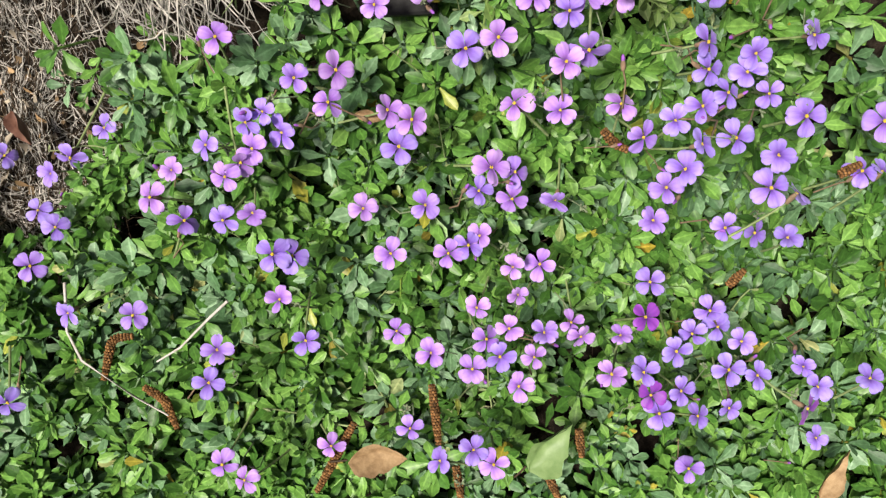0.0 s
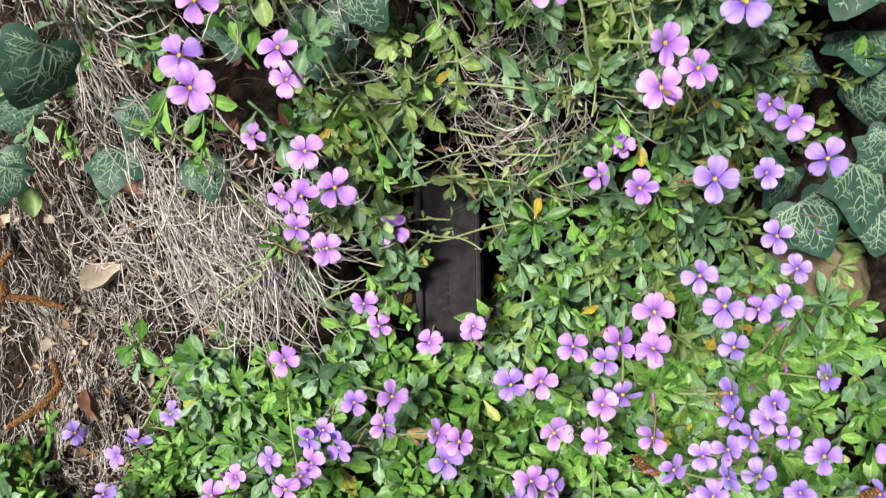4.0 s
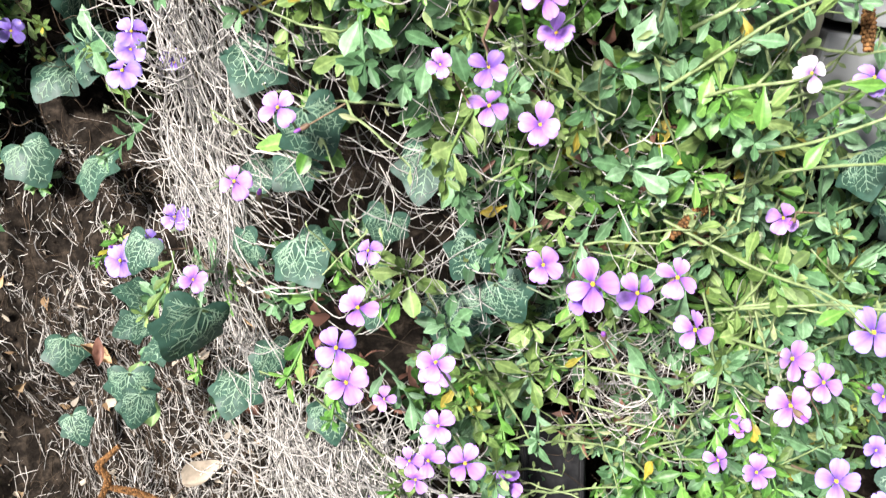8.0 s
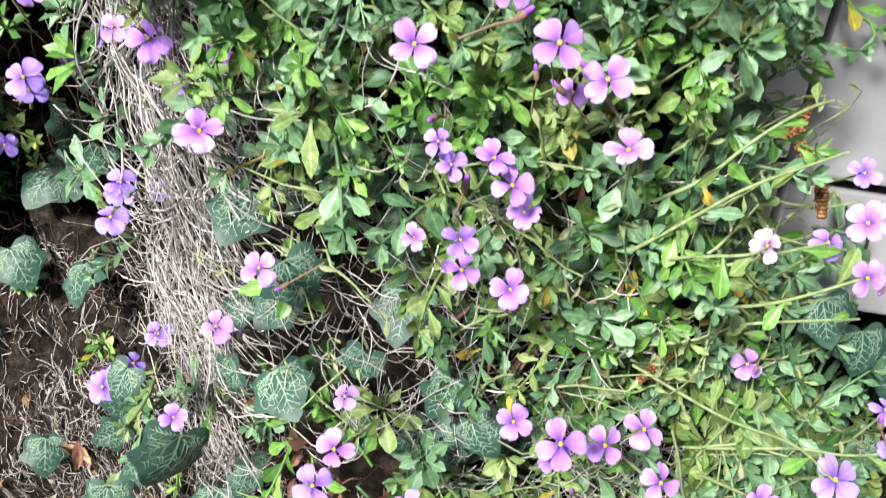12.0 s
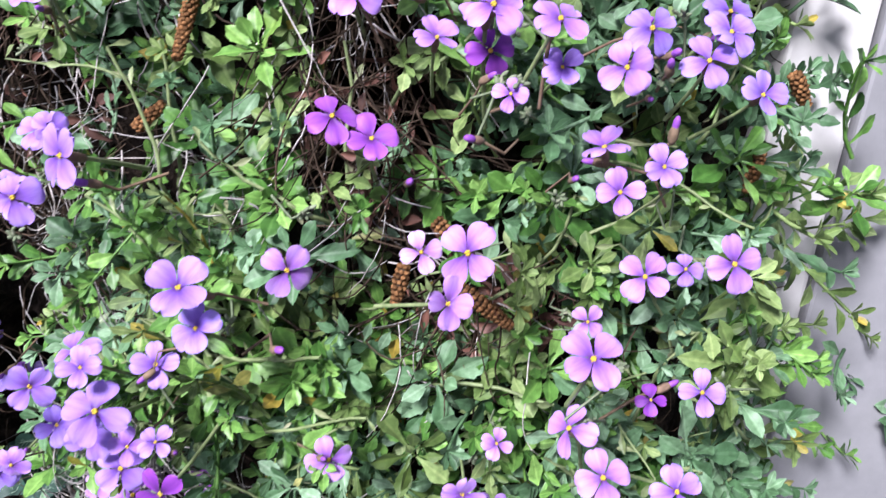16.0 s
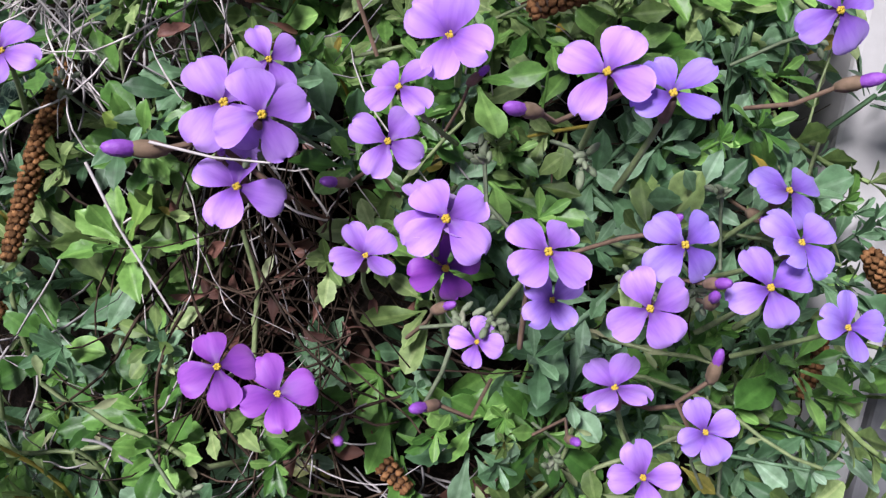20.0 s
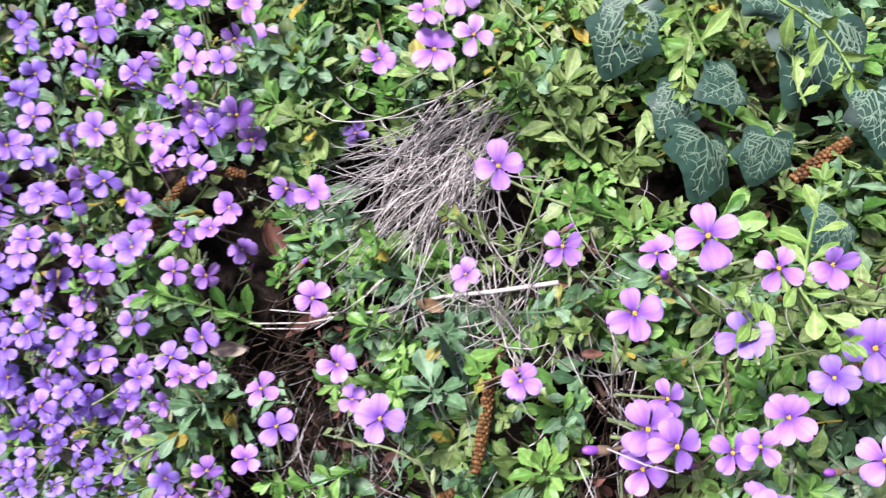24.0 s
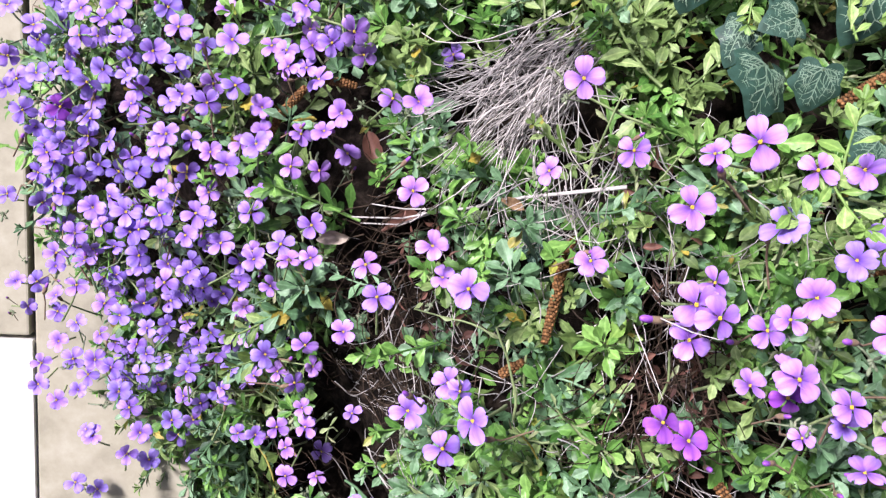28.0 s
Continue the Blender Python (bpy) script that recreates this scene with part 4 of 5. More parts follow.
def opening_bud(x, y, z, size, lean):
    """A violet bud that opens out of a long brown hairy calyx, leaning over to one side."""
    p = Vector((x, y, z)) / 1000
    m = turned(p, way_out(p) + Vector((lean, 0, -0.2)), rnd.uniform(0, 6.28), size * 0.8)
    b = part("bud", BUD_MESH[rnd.randrange(3)], UPPER, m=m)
    part("bud_tip", BUD_TIP, b, "violet tip", m=Matrix.Diagonal((1.25, 1.25, 1.1, 1)))


for spot in ((-89, 503, 692, 1.7, -1.6), (-22, 493, 705, 1.3, -1.0), (11, 479, 676, 1.1, 0.3), (-60, 477, 633, 1.2, 0.2), (-56, 511, 675, 1.2, -0.8), (-30, 480, 660, 1.5, 0.3), (30, 493, 708, 1.2, 0.8), (-12, 470, 640, 1.0, 0.2), (-40, 470, 655, 1.2, -0.8), (-118, 446, 618, 1.4, -0.6), (-100, 440, 600, 1.3, 0.5), (-150, 470, 640, 1.3, -0.9)):
    opening_bud(*spot)


def fresh_shoots():
    """Pale yellow-green young shoots that stand up between the ivy and the lilac flowers."""
    spots = [(-38, 527, 746), (-30, 531, 744), (-62, 618, 768), (-70, 628, 770), (-38, 632, 776), (-22, 612, 756), (-10, 600, 748), (-95, 632, 766), (8, 520, 722), (-34, 524, 742)]
    for x, y, z in spots:
        for _ in range(1):
            p = Vector((x, y, z)) / 1000 + jitter(0.006)
            part("leafy_shoot", SHOOT_MESH[(LEAF_FRESH.name, 1, rnd.randrange(9))], UPPER, "pale yellow-green young shoot", m=turned(p, way_out(p) + jitter(0.4), rnd.uniform(0, 6.28), rnd.uniform(0.65, 1.0)))


fresh_shoots()


def facing(p, turn, lean=0.2, spin=0.0):
    """A pose at p whose z looks out of the bank and whose y points turn degrees clockwise from the right, as seen from in front."""
    z = (way_out(p) + jitter(lean)).normalized()
    x = (Vector((1, 0, 0)) - z * z.x).normalized()
    up = z.cross(x)
    a = radians(turn)
    y = x * math.cos(a) - up * math.sin(a)
    m = Matrix((y.cross(z), y, z)).transposed().to_4x4()
    m.translation = p
    return m


def fill_mound():
    """Further small violet flowers that close the dense mound beside the stone."""
    made = 0
    for _ in range(4000):
        if made >= 165:
            break
        x, v = rnd.uniform(-0.47, -0.24), rnd.uniform(0.97, 1.45)
        if rnd.random() > smooth(-0.20, -0.36, x) * (1 - 2 * inside(BARE, x, v)) or rnd.random() > 0.45 + 0.55 * smooth(1.1, 1.3, v):
            continue
        p = on(x, v, 0.012 + rnd.uniform(-0.006, 0.006))
        if min((p - q).length for q in BLOOMS) < 0.0125:
            continue
        made += 1
        bloom(p, rnd.uniform(12.5, 15.5), rnd.choice((0, 1, 1, 2, 2) if x < -0.34 else (2, 3, 3, 4)), 0.35)


fill_mound()


# ---------------------------------------------------------------- dead stems, twigs and litter
def strand(h, x, v, heading, length, lift, radius, curl=0.75, n=11):
    """A thin stem that wanders over the bank from (x, v)."""
    pts, a, step, turn = [], heading, length / (n - 1), rnd.gauss(0, curl) * 0.3
    arch, wave = rnd.uniform(0.0, 0.009), rnd.uniform(0, 6.28)
    for i in range(n):
        k = i / (n - 1)
        pts.append(on(x, v, lift + arch * math.sin(math.pi * k) + 0.0016 * math.sin(wave + 9 * k)))
        turn += rnd.gauss(0, curl) * 0.16
        turn *= 0.9
        a += turn
        x, v = x + math.cos(a) * step, v + math.sin(a) * step
    h.add(*tube(pts, radius, 3, rnd.uniform(0.4, 0.9)))


def dead_patch(label, spots, mat, radius, curl=0.75):
    h = Heap()
    for sx, sv, rx, rv, count, heading, spread, length in spots:
        for _ in range(count):
            q, r = rnd.uniform(0, 6.28), math.sqrt(rnd.random())
            x, v = sx + rx * r * math.cos(q), sv + rv * r * math.sin(q)
            strand(h, x, v, radians(heading + rnd.gauss(0, spread)), length * rnd.uniform(0.5, 1.4), rnd.uniform(-0.028, 0.003), radius * rnd.uniform(0.5, 1.4), curl)
    tagged(new("dead_stems", mesh_of("dead_stems", h.v, h.f, mat)), label, "dead stems", kind="stuff")


dead_patch("curtain of pale dry stems hanging over bare soil", [(-0.135, 0.68, 0.05, 0.045, 400, -92, 24, 0.06), (-0.10, 0.71, 0.03, 0.03, 60, -90, 30, 0.045), (-0.19, 0.65, 0.04, 0.04, 70, -100, 50, 0.04)], STRAW, 0.0005, 0.42)
dead_patch("pale dry stems matted along the side of the plant", [(-0.185, 0.955, 0.030, 0.09, 430, -88, 28, 0.055), (-0.205, 0.84, 0.032, 0.05, 230, -94, 30, 0.05), (-0.195, 0.745, 0.022, 0.05, 70, -92, 20, 0.05)], STRAW, 0.00042, 0.45)
dead_patch("grey dry stems fanning out of a hollow", [(-0.145, 1.335, 0.024, 0.026, 230, -128, 13, 0.075), (-0.12, 1.27, 0.03, 0.03, 80, -100, 30, 0.045), (-0.15, 1.19, 0.05, 0.07, 45, -100, 20, 0.04), (-0.07, 1.24, 0.06, 0.05, 25, -90, 25, 0.04)], STRAW, 0.00036, 0.4)
dead_patch("dry stems in a dark gap between the leaves", [(-0.08, 1.175, 0.025, 0.06, 22, -95, 18, 0.05), (-0.045, 1.085, 0.03, 0.03, 30, -60, 40, 0.035), (0.025, 0.755, 0.035, 0.04, 120, -80, 60, 0.04), (-0.05, 0.88, 0.06, 0.06, 70, -90, 40, 0.05), (-0.10, 1.12, 0.05, 0.05, 24, -90, 40, 0.035), (-0.20, 1.14, 0.03, 0.10, 45, -80, 30, 0.05), (-0.06, 1.25, 0.06, 0.05, 35, -80, 50, 0.04)], STRAW, 0.0003, 0.4)


dead_patch("pale tangle of dry stems behind the ivy", [(-0.10, 0.87, 0.07, 0.07, 170, -90, 35, 0.034), (-0.03, 0.80, 0.06, 0.05, 100, -80, 50, 0.03), (0.01, 0.90, 0.07, 0.06, 80, -85, 45, 0.03), (-0.11, 0.96, 0.06, 0.05, 90, -90, 35, 0.034), (0.03, 0.76, 0.05, 0.04, 110, -80, 60, 0.028)], STRAW, 0.0003, 0.5)
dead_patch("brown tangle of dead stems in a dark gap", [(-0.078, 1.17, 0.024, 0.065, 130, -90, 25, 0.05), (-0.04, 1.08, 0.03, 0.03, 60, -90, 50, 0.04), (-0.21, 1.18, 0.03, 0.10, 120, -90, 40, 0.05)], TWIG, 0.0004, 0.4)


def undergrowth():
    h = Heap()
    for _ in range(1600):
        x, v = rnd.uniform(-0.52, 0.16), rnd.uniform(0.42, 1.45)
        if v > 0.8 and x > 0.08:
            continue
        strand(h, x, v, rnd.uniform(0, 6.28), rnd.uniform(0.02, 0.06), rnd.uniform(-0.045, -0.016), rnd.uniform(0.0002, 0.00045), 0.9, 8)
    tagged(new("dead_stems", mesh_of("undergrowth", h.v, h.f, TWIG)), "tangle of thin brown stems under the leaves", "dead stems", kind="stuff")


undergrowth()


def withered_leaves():
    """Shrivelled brown leaves that hang between the dead stems."""
    h = Heap()
    for sx, sv, rx, rv, count in ((-0.07, 1.17, 0.03, 0.06, 90), (-0.035, 1.08, 0.03, 0.025, 60), (0.0, 0.87, 0.07, 0.06, 90), (-0.12, 0.75, 0.05, 0.05, 50), (-0.20, 1.20, 0.03, 0.06, 45), (-0.06, 1.27, 0.06, 0.04, 45), (0.02, 0.73, 0.04, 0.04, 50)):
        for _ in range(count):
            q, r = rnd.uniform(0, 6.28), math.sqrt(rnd.random())
            x, v = sx + rx * r * math.cos(q), sv + rv * r * math.sin(q)
            s = rnd.uniform(0.006, 0.012)
            leaf = leaf_shape(s, s * rnd.uniform(0.25, 0.45), rnd.uniform(0.6, 1.3), rnd.uniform(0.2, 1.0), rnd.randrange(4), 1, rnd.gauss(0, 0.8))
            h.add_at(*leaf, turned(on(x, v, rnd.uniform(-0.03, -0.004)), out(x, v) + jitter(0.6), rnd.uniform(0, 6.28), 1.0))
    tagged(new("withered_leaves", mesh_of("withered_leaves", h.v, h.f, RED_LEAF)), "shrivelled brown leaves hanging among dead stems", "dead leaves", kind="stuff")


withered_leaves()


def leaf_scraps():
    """Pale and brown scraps of dead leaves that lie on the bare soil."""
    for label, mat, count in (("pale papery scraps of dead leaves on the soil", PALE_LEAF, 230), ("brown scraps of dead leaves on the soil", DRY_LEAF, 150)):
        h = Heap()
        for _ in range(count):
            s = rnd.choice(BARE[:3] + BARE[:2] + BARE[9:11])
            q, r = rnd.uniform(0, 6.28), math.sqrt(rnd.random())
            x, v = s[0] + s[2] * r * math.cos(q), s[1] + s[3] * r * math.sin(q)
            k = rnd.uniform(0.004, 0.012)
            leaf = leaf_shape(k, k * rnd.uniform(0.3, 0.8), rnd.uniform(0.4, 1.2), rnd.uniform(-0.6, 0.9), rnd.randrange(4), 1, rnd.gauss(0, 0.9))
            h.add_at(*leaf, turned(soil(x, v) + out(x, v) * 0.002, out(x, v) + jitter(0.35), rnd.uniform(0, 6.28), 1.0))
        tagged(new("leaf_litter", mesh_of("leaf_litter", h.v, h.f, mat)), label, "litter", kind="stuff")


leaf_scraps()


def litter():
    pale, dark = Heap(), Heap()
    for _ in range(9000):
        s = rnd.choice(BARE[:5] + BARE[:2] + BARE[:1] + BARE[9:11])
        q, r = rnd.uniform(0, 6.28), math.sqrt(rnd.random()) * 1.15
        x, v = s[0] + s[2] * r * math.cos(q), s[1] + s[3] * r * math.sin(q)
        if v > 0.77 and rnd.random() < 0.8:
            continue
        a, n = rnd.uniform(0, 6.28), 4
        length = rnd.uniform(0.005, 0.024)
        bend, pts = rnd.gauss(0, 0.5), []
        for i in range(n):
            k = i / (n - 1) - 0.5
            px, pv = x + math.cos(a + bend * k) * length * k, v + math.sin(a + bend * k) * length * k
            pts.append(soil(px, pv) + out(px, pv) * rnd.uniform(0.0002, 0.003))
        (pale if rnd.random() < 0.6 else dark).add(*tube(pts, rnd.uniform(0.00012, 0.00045), 3, 0.7))
    tagged(new("litter", mesh_of("litter", pale.v, pale.f, STRAW)), "pale needles and bits of straw strewn on the soil", "litter", kind="stuff")
    tagged(new("litter", mesh_of("litter", dark.v, dark.f, TWIG)), "dark bits of twig strewn on the soil", "litter", kind="stuff")
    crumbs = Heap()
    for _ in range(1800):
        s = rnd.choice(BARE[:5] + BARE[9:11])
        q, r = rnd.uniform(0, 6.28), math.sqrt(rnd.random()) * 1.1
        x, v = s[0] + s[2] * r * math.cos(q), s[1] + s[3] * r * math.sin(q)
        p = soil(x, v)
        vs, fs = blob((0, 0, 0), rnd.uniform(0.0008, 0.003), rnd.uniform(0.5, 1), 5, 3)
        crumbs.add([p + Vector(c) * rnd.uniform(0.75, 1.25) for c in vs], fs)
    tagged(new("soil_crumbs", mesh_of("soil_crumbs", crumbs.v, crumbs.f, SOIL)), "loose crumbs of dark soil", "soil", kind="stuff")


litter()


def stems():
    """Longer green stems that trail over the leaves, some with a small leaf at their joints."""
    for own, box, count, way in ((MIDDLE, (-0.13, 0.10, 0.64, 0.98), 110, 0.5), (MIDDLE, (0.03, 0.11, 0.76, 0.95), 34, 0.5), (UPPER, (-0.16, 0.08, 0.98, 1.38), 75, 0.9), (CORNER, (-0.46, -0.24, 0.92, 1.38), 70, 2.4), (CARPET, (-0.2, 0.2, 0.36, 0.6), 30, 1.2)):
        for _ in range(count):
            x, v = rnd.uniform(*box[:2]), rnd.uniform(*box[2:])
            if inside(BARE, x, v) > 0.1 or (x > 0.05 and v > 1.0):
                continue
            a, pts, n = rnd.gauss(way if x > -0.08 else 2.2, 1.1), [], 9
            step, lift = rnd.uniform(0.03, 0.075) / n, rnd.uniform(-0.012, 0.004)
            for i in range(n):
                pts.append(on(x, v, lift + 0.018 * (i / n) ** 2 - 0.01 * (i == 0)))
                a += rnd.gauss(0, 0.13)
                x, v = x + math.cos(a) * step, v + math.sin(a) * step
            h = Heap()
            h.add(*tube(pts, rnd.uniform(0.00045, 0.0009), 5, 0.65))
            for i in range(2, n, 2):
                s = rnd.uniform(0.004, 0.009)
                h.add_at(*leaf_shape(s, s * 0.32, 0.4, 0.2, rnd.choice((0, 2)), 1, 0.2), turned(pts[i], out(x, v) + jitter(0.5), rnd.uniform(0, 6.28), 1.0))
            part("stem", mesh_of("stem", h.v, h.f, STEM), own)


stems()


def long_stems():
    """Long pale green stems that reach out of the middle plant towards the stone edging."""
    for foot, tip in (
        ((22, 392, 425), (61, 382, 453)), ((28, 394, 412), (91, 397, 437)), ((20, 396, 462), (84, 424, 486)), ((14, 392, 436), (90, 410, 474)),
        ((42, 392, 392), (98, 377, 442)), ((48, 386, 380), (112, 384, 404)), ((24, 378, 374), (106, 335, 355)), ((52, 360, 330), (138, 350, 352)),
    ):
        a, b = Vector(foot) / 1000, Vector(tip) / 1000
        pts = [a.lerp(b, k / 4) + way_out(a) * 0.010 * math.sin(math.pi * k / 4) + (jitter(0.0028) if 0 < k < 4 else Vector()) for k in range(5)]
        for _ in range(2):
            pts = [pts[0]] + [q for a, b in zip(pts, pts[1:]) for q in (a.lerp(b, 0.25), a.lerp(b, 0.75))] + [pts[-1]]
        stem = part("stem", mesh_of("stem", *tube(pts, 0.00085, 6, 0.6), STEM), MIDDLE, "long pale green arching stem")
        for i in range(3, len(pts) - 1, 4):
            s = rnd.uniform(0.009, 0.016)
            me = leafy_mesh("stem_leaf", leaf_shape(s, s * 0.42, 0.3, 0.3, rnd.choice((0, 2)), 1, 0.2), rnd.choice((LEAF, LEAF_GREY, LEAF_WARM)))
            part("stem_leaf", me, stem, m=turned(pts[i], way_out(pts[i]) + jitter(0.4), rnd.uniform(0, 6.28), 1.0))


long_stems()


# ---------------------------------------------------------------- ivy
def ivy_outline():
    """Half of a five-lobed ivy leaf, tip at +y, stalk at the origin."""
    return [(0.0, 0.0), (0.13, -0.12), (0.31, -0.14), (0.45, -0.04), (0.42, 0.10), (0.44, 0.22), (0.54, 0.38), (0.46, 0.49), (0.33, 0.58), (0.20, 0.78), (0.0, 0.96)]


def ivy_leaf(seed):
    """The blade, domed and waved, and its pale raised veins."""
    r = random.Random(seed)
    dome, wave, keel = r.uniform(0.2, 0.5), r.uniform(-0.3, 0.3), r.uniform(0.1, 0.45)
    stretch, shift = r.uniform(0.85, 1.1), r.uniform(-0.04, 0.04)

    def high(x, y):
        return -dome * (x * x * 1.3 + (y - 0.35) ** 2) + wave * x * (y - 0.3) + keel * abs(x) * 0.35 + 0.024 * math.sin(10 * x + seed) * math.cos(9 * y)

    half = [(x * stretch * r.uniform(0.95, 1.05), y + (shift if 0.2 < y < 0.9 else 0)) for x, y in ivy_outline()]
    right = half[1:-1]
    left = [(-x * r.uniform(0.94, 1.06), y * r.uniform(0.96, 1.04)) for x, y in reversed(right)]
    corner = [half[0]] + right + [half[-1]] + left
    ring = []
    for k in range(len(corner)):
        p0, p1, p2, p3 = (corner[(k + o) % len(corner)] for o in (-1, 0, 1, 2))
        ring.append(p1)
        ring.append(tuple((9 * (p1[a] + p2[a]) - p0[a] - p3[a]) / 16 for a in (0, 1)))
    mid = (0.0, 0.33)
    vs, fs, n, layers = [], [], len(ring), (1.0, 0.72, 0.42)
    for s in layers:
        for x, y in ring:
            px, py = mid[0] + (x - mid[0]) * s, mid[1] + (y - mid[1]) * s
            vs.append((px, py, high(px, py)))
    vs.append((*mid, high(*mid)))
    for j in range(len(layers) - 1):
        for k in range(n):
            a, b = j * n + k, j * n + (k + 1) % n
            fs.append((a, b, b + n, a + n))
    for k in range(n):
        fs.append(((len(layers) - 1) * n + k, (len(layers) - 1) * n + (k + 1) % n, len(vs) - 1))
    h = Heap()

    def vein(a, b, w, m=6, bow=0.0):
        pts = []
        for i in range(m):
            t = i / (m - 1)
            x, y = a[0] + (b[0] - a[0]) * t + bow * math.sin(math.pi * t), a[1] + (b[1] - a[1]) * t
            if abs(x) > 0.40 * stretch or y > 0.9 or y < -0.05 or y > 0.93 - 1.05 * abs(x):
                continue
            pts.append(Vector((x, y, high(x, y) + 0.004)))
        m = len(pts)
        if m < 2:
            return
        band = []
        for i, p in enumerate(pts):
            q = pts[min(i + 1, m - 1)] - pts[max(i - 1, 0)]
            s = Vector((-q.y, q.x, 0)).normalized() * w * (1 - 0.75 * i / (m - 1))
            band += [p - s, p + s]
        h.add(band, [(2 * i, 2 * i + 1, 2 * i + 3, 2 * i + 2) for i in range(m - 1)])

    tips = [(0.0, 0.95), (0.46 * stretch, 0.44), (-0.46 * stretch, 0.44), (0.40 * stretch, 0.02), (-0.40 * stretch, 0.02)]
    for i, tip in enumerate(tips):
        vein((0, 0.0), tip, 0.017 if i == 0 else 0.015, 7, r.uniform(-0.05, 0.05))
        for k in (0.20, 0.33, 0.46, 0.60, 0.76):
            c = (tip[0] * k, tip[1] * k)
            d = Vector((tip[0], tip[1], 0)).normalized()
            for sgn in (-1, 1):
                e = Matrix.Rotation(sgn * r.uniform(0.6, 0.95), 3, "Z") @ d * r.uniform(0.17, 0.28) * (1.1 - 0.5 * k)
                end = (c[0] + e.x, c[1] + e.y)
                vein(c, end, 0.011, 5, r.uniform(-0.035, 0.035))
                for turn in (-sgn * r.uniform(0.5, 1.2), sgn * r.uniform(0.5, 1.0)):
                    g = Matrix.Rotation(turn, 3, "Z") @ Vector((e.x, e.y, 0)) * r.uniform(0.4, 0.7)
                    vein(end, (end[0] + g.x, end[1] + g.y), 0.0085, 4, r.uniform(-0.02, 0.02))
    blade = mesh_of("ivy_leaf", vs, fs, IVY)
    return blade, mesh_of("vein_network", h.v, h.f, IVY_VEIN)


IVY_LEAVES = [ivy_leaf(100 + i) for i in range(7)]


def ivy(name_label, rows):
    """An ivy plant: leaves by place and breadth in millimetres and the way their tips point."""
    root = tagged(new("ivy_plant"), name_label, "ivy", "ivy on the bank")
    for x, y, z, size, turn in rows:
        p = Vector((x, y, z)) / 1000
        p += way_out(p) * (0.009 if x < -30 and z < 450 else 0.0)
        blade, veins = IVY_LEAVES[rnd.randrange(7)]
        s = size / 1000 / (1.1 if z < 600 else 1.22)
        m = facing(p, turn, 0.32) @ Matrix.Diagonal((s, s, s, 1)) @ Matrix.Translation((0, -0.35, 0))
        CLEAR.append((p, s * 0.46 + 0.009 if z < 600 else s * 0.34))
        leaf = part("ivy_leaf", blade, root, m=m)
        part("vein_network", veins, leaf, "pale green veins")
        base = m @ Vector((0, 0, 0))
        back = -way_out(p)
        pts = [base, base + back * 0.012 + jitter(0.003), base + back * 0.030 + Vector((0, 0.004, -0.004)) + jitter(0.008)]
        vs, fs = tube(pts, 0.0008, 5)
        part("leaf_stalk", mesh_of("leaf_stalk", vs, fs, STEM), root)


ivy("dark green ivy with pale veins trailing beside bare soil", [
    (-201, 364, 294, 41, 130), (-274, 376, 196, 32, 95), (-294, 431, 176, 26, 150), (-378, 446, 106, 34, 80), (-362, 394, 86, 30, 60), (-290, 448, 190, 30, 170), (-207, 376, 197, 33, 100),
    (-180, 391, 217, 22, 80), (-138, 345, 231, 27, 70), (-257, 356, 215, 24, 100), (-236, 380, 250, 30, 160), (-222, 388, 330, 24, 120), (-175, 372, 245, 24, 110),
])
ivy("dark green ivy leaves under the flowering stems", [
    (-139, 384, 334, 34, 60), (-175, 401, 315, 26, 150), (-163, 425, 345, 24, 100), (-120, 393, 411, 29, 70), (-148, 425, 418, 32, 110), (-138, 405, 372, 24, 130), (-78, 399, 380, 30, 100), (-69, 368, 306, 36, 95),
    (-43, 363, 330, 27, 60), (-59, 373, 352, 24, 120), (-98, 385, 355, 24, 110), (-108, 378, 300, 26, 90), (-28, 372, 300, 24, 100), (-143, 559, 666, 16, 100), (-144, 547, 682, 25, 100),
])
ivy("shaded dark ivy in a hollow of the bank", [
    (-306, 554, 302, 36, 90), (-323, 518, 235, 38, 90), (-344, 597, 267, 30, 60), (-361, 585, 260, 41, 120), (-387, 545, 215, 40, 60), (-300, 560, 310, 38, 100), (-290, 545, 350, 36, 80),
])
ivy("large ivy leaves in deep shade beside a stone", [
    (191, 402, 300, 42, 120), (211, 401, 252, 40, 100), (158, 397, 344, 43, 90), (188, 407, 224, 30, 30), (218, 385, 226, 41, 60), (210, 336, 210, 44, 90), (186, 323, 197, 41, 60), (173, 344, 203, 29, 120),
    (223, 354, 217, 31, 120), (156, 405, 254, 26, 100), (224, 320, 193, 30, 90), (110, 401, 380, 28, 100), (131, 394, 363, 27, 90), (200, 425, 275, 40, 150), (170, 430, 300, 40, 70), (235, 410, 290, 40, 100),
])
ivy("sunlit ivy with pale veins on top of the bank", [
    (-53, 603, 738, 37, 100), (-32, 605, 738, 26, 100), (-13, 633, 766, 46, 110), (-9, 583, 724, 25, 130), (-49, 618, 760, 24, 150), (-64, 624, 747, 28, 110), (-85, 640, 768, 40, 110),
    (-30, 648, 780, 32, 60), (8, 615, 752, 34, 80), (-60, 655, 790, 34, 120),
])


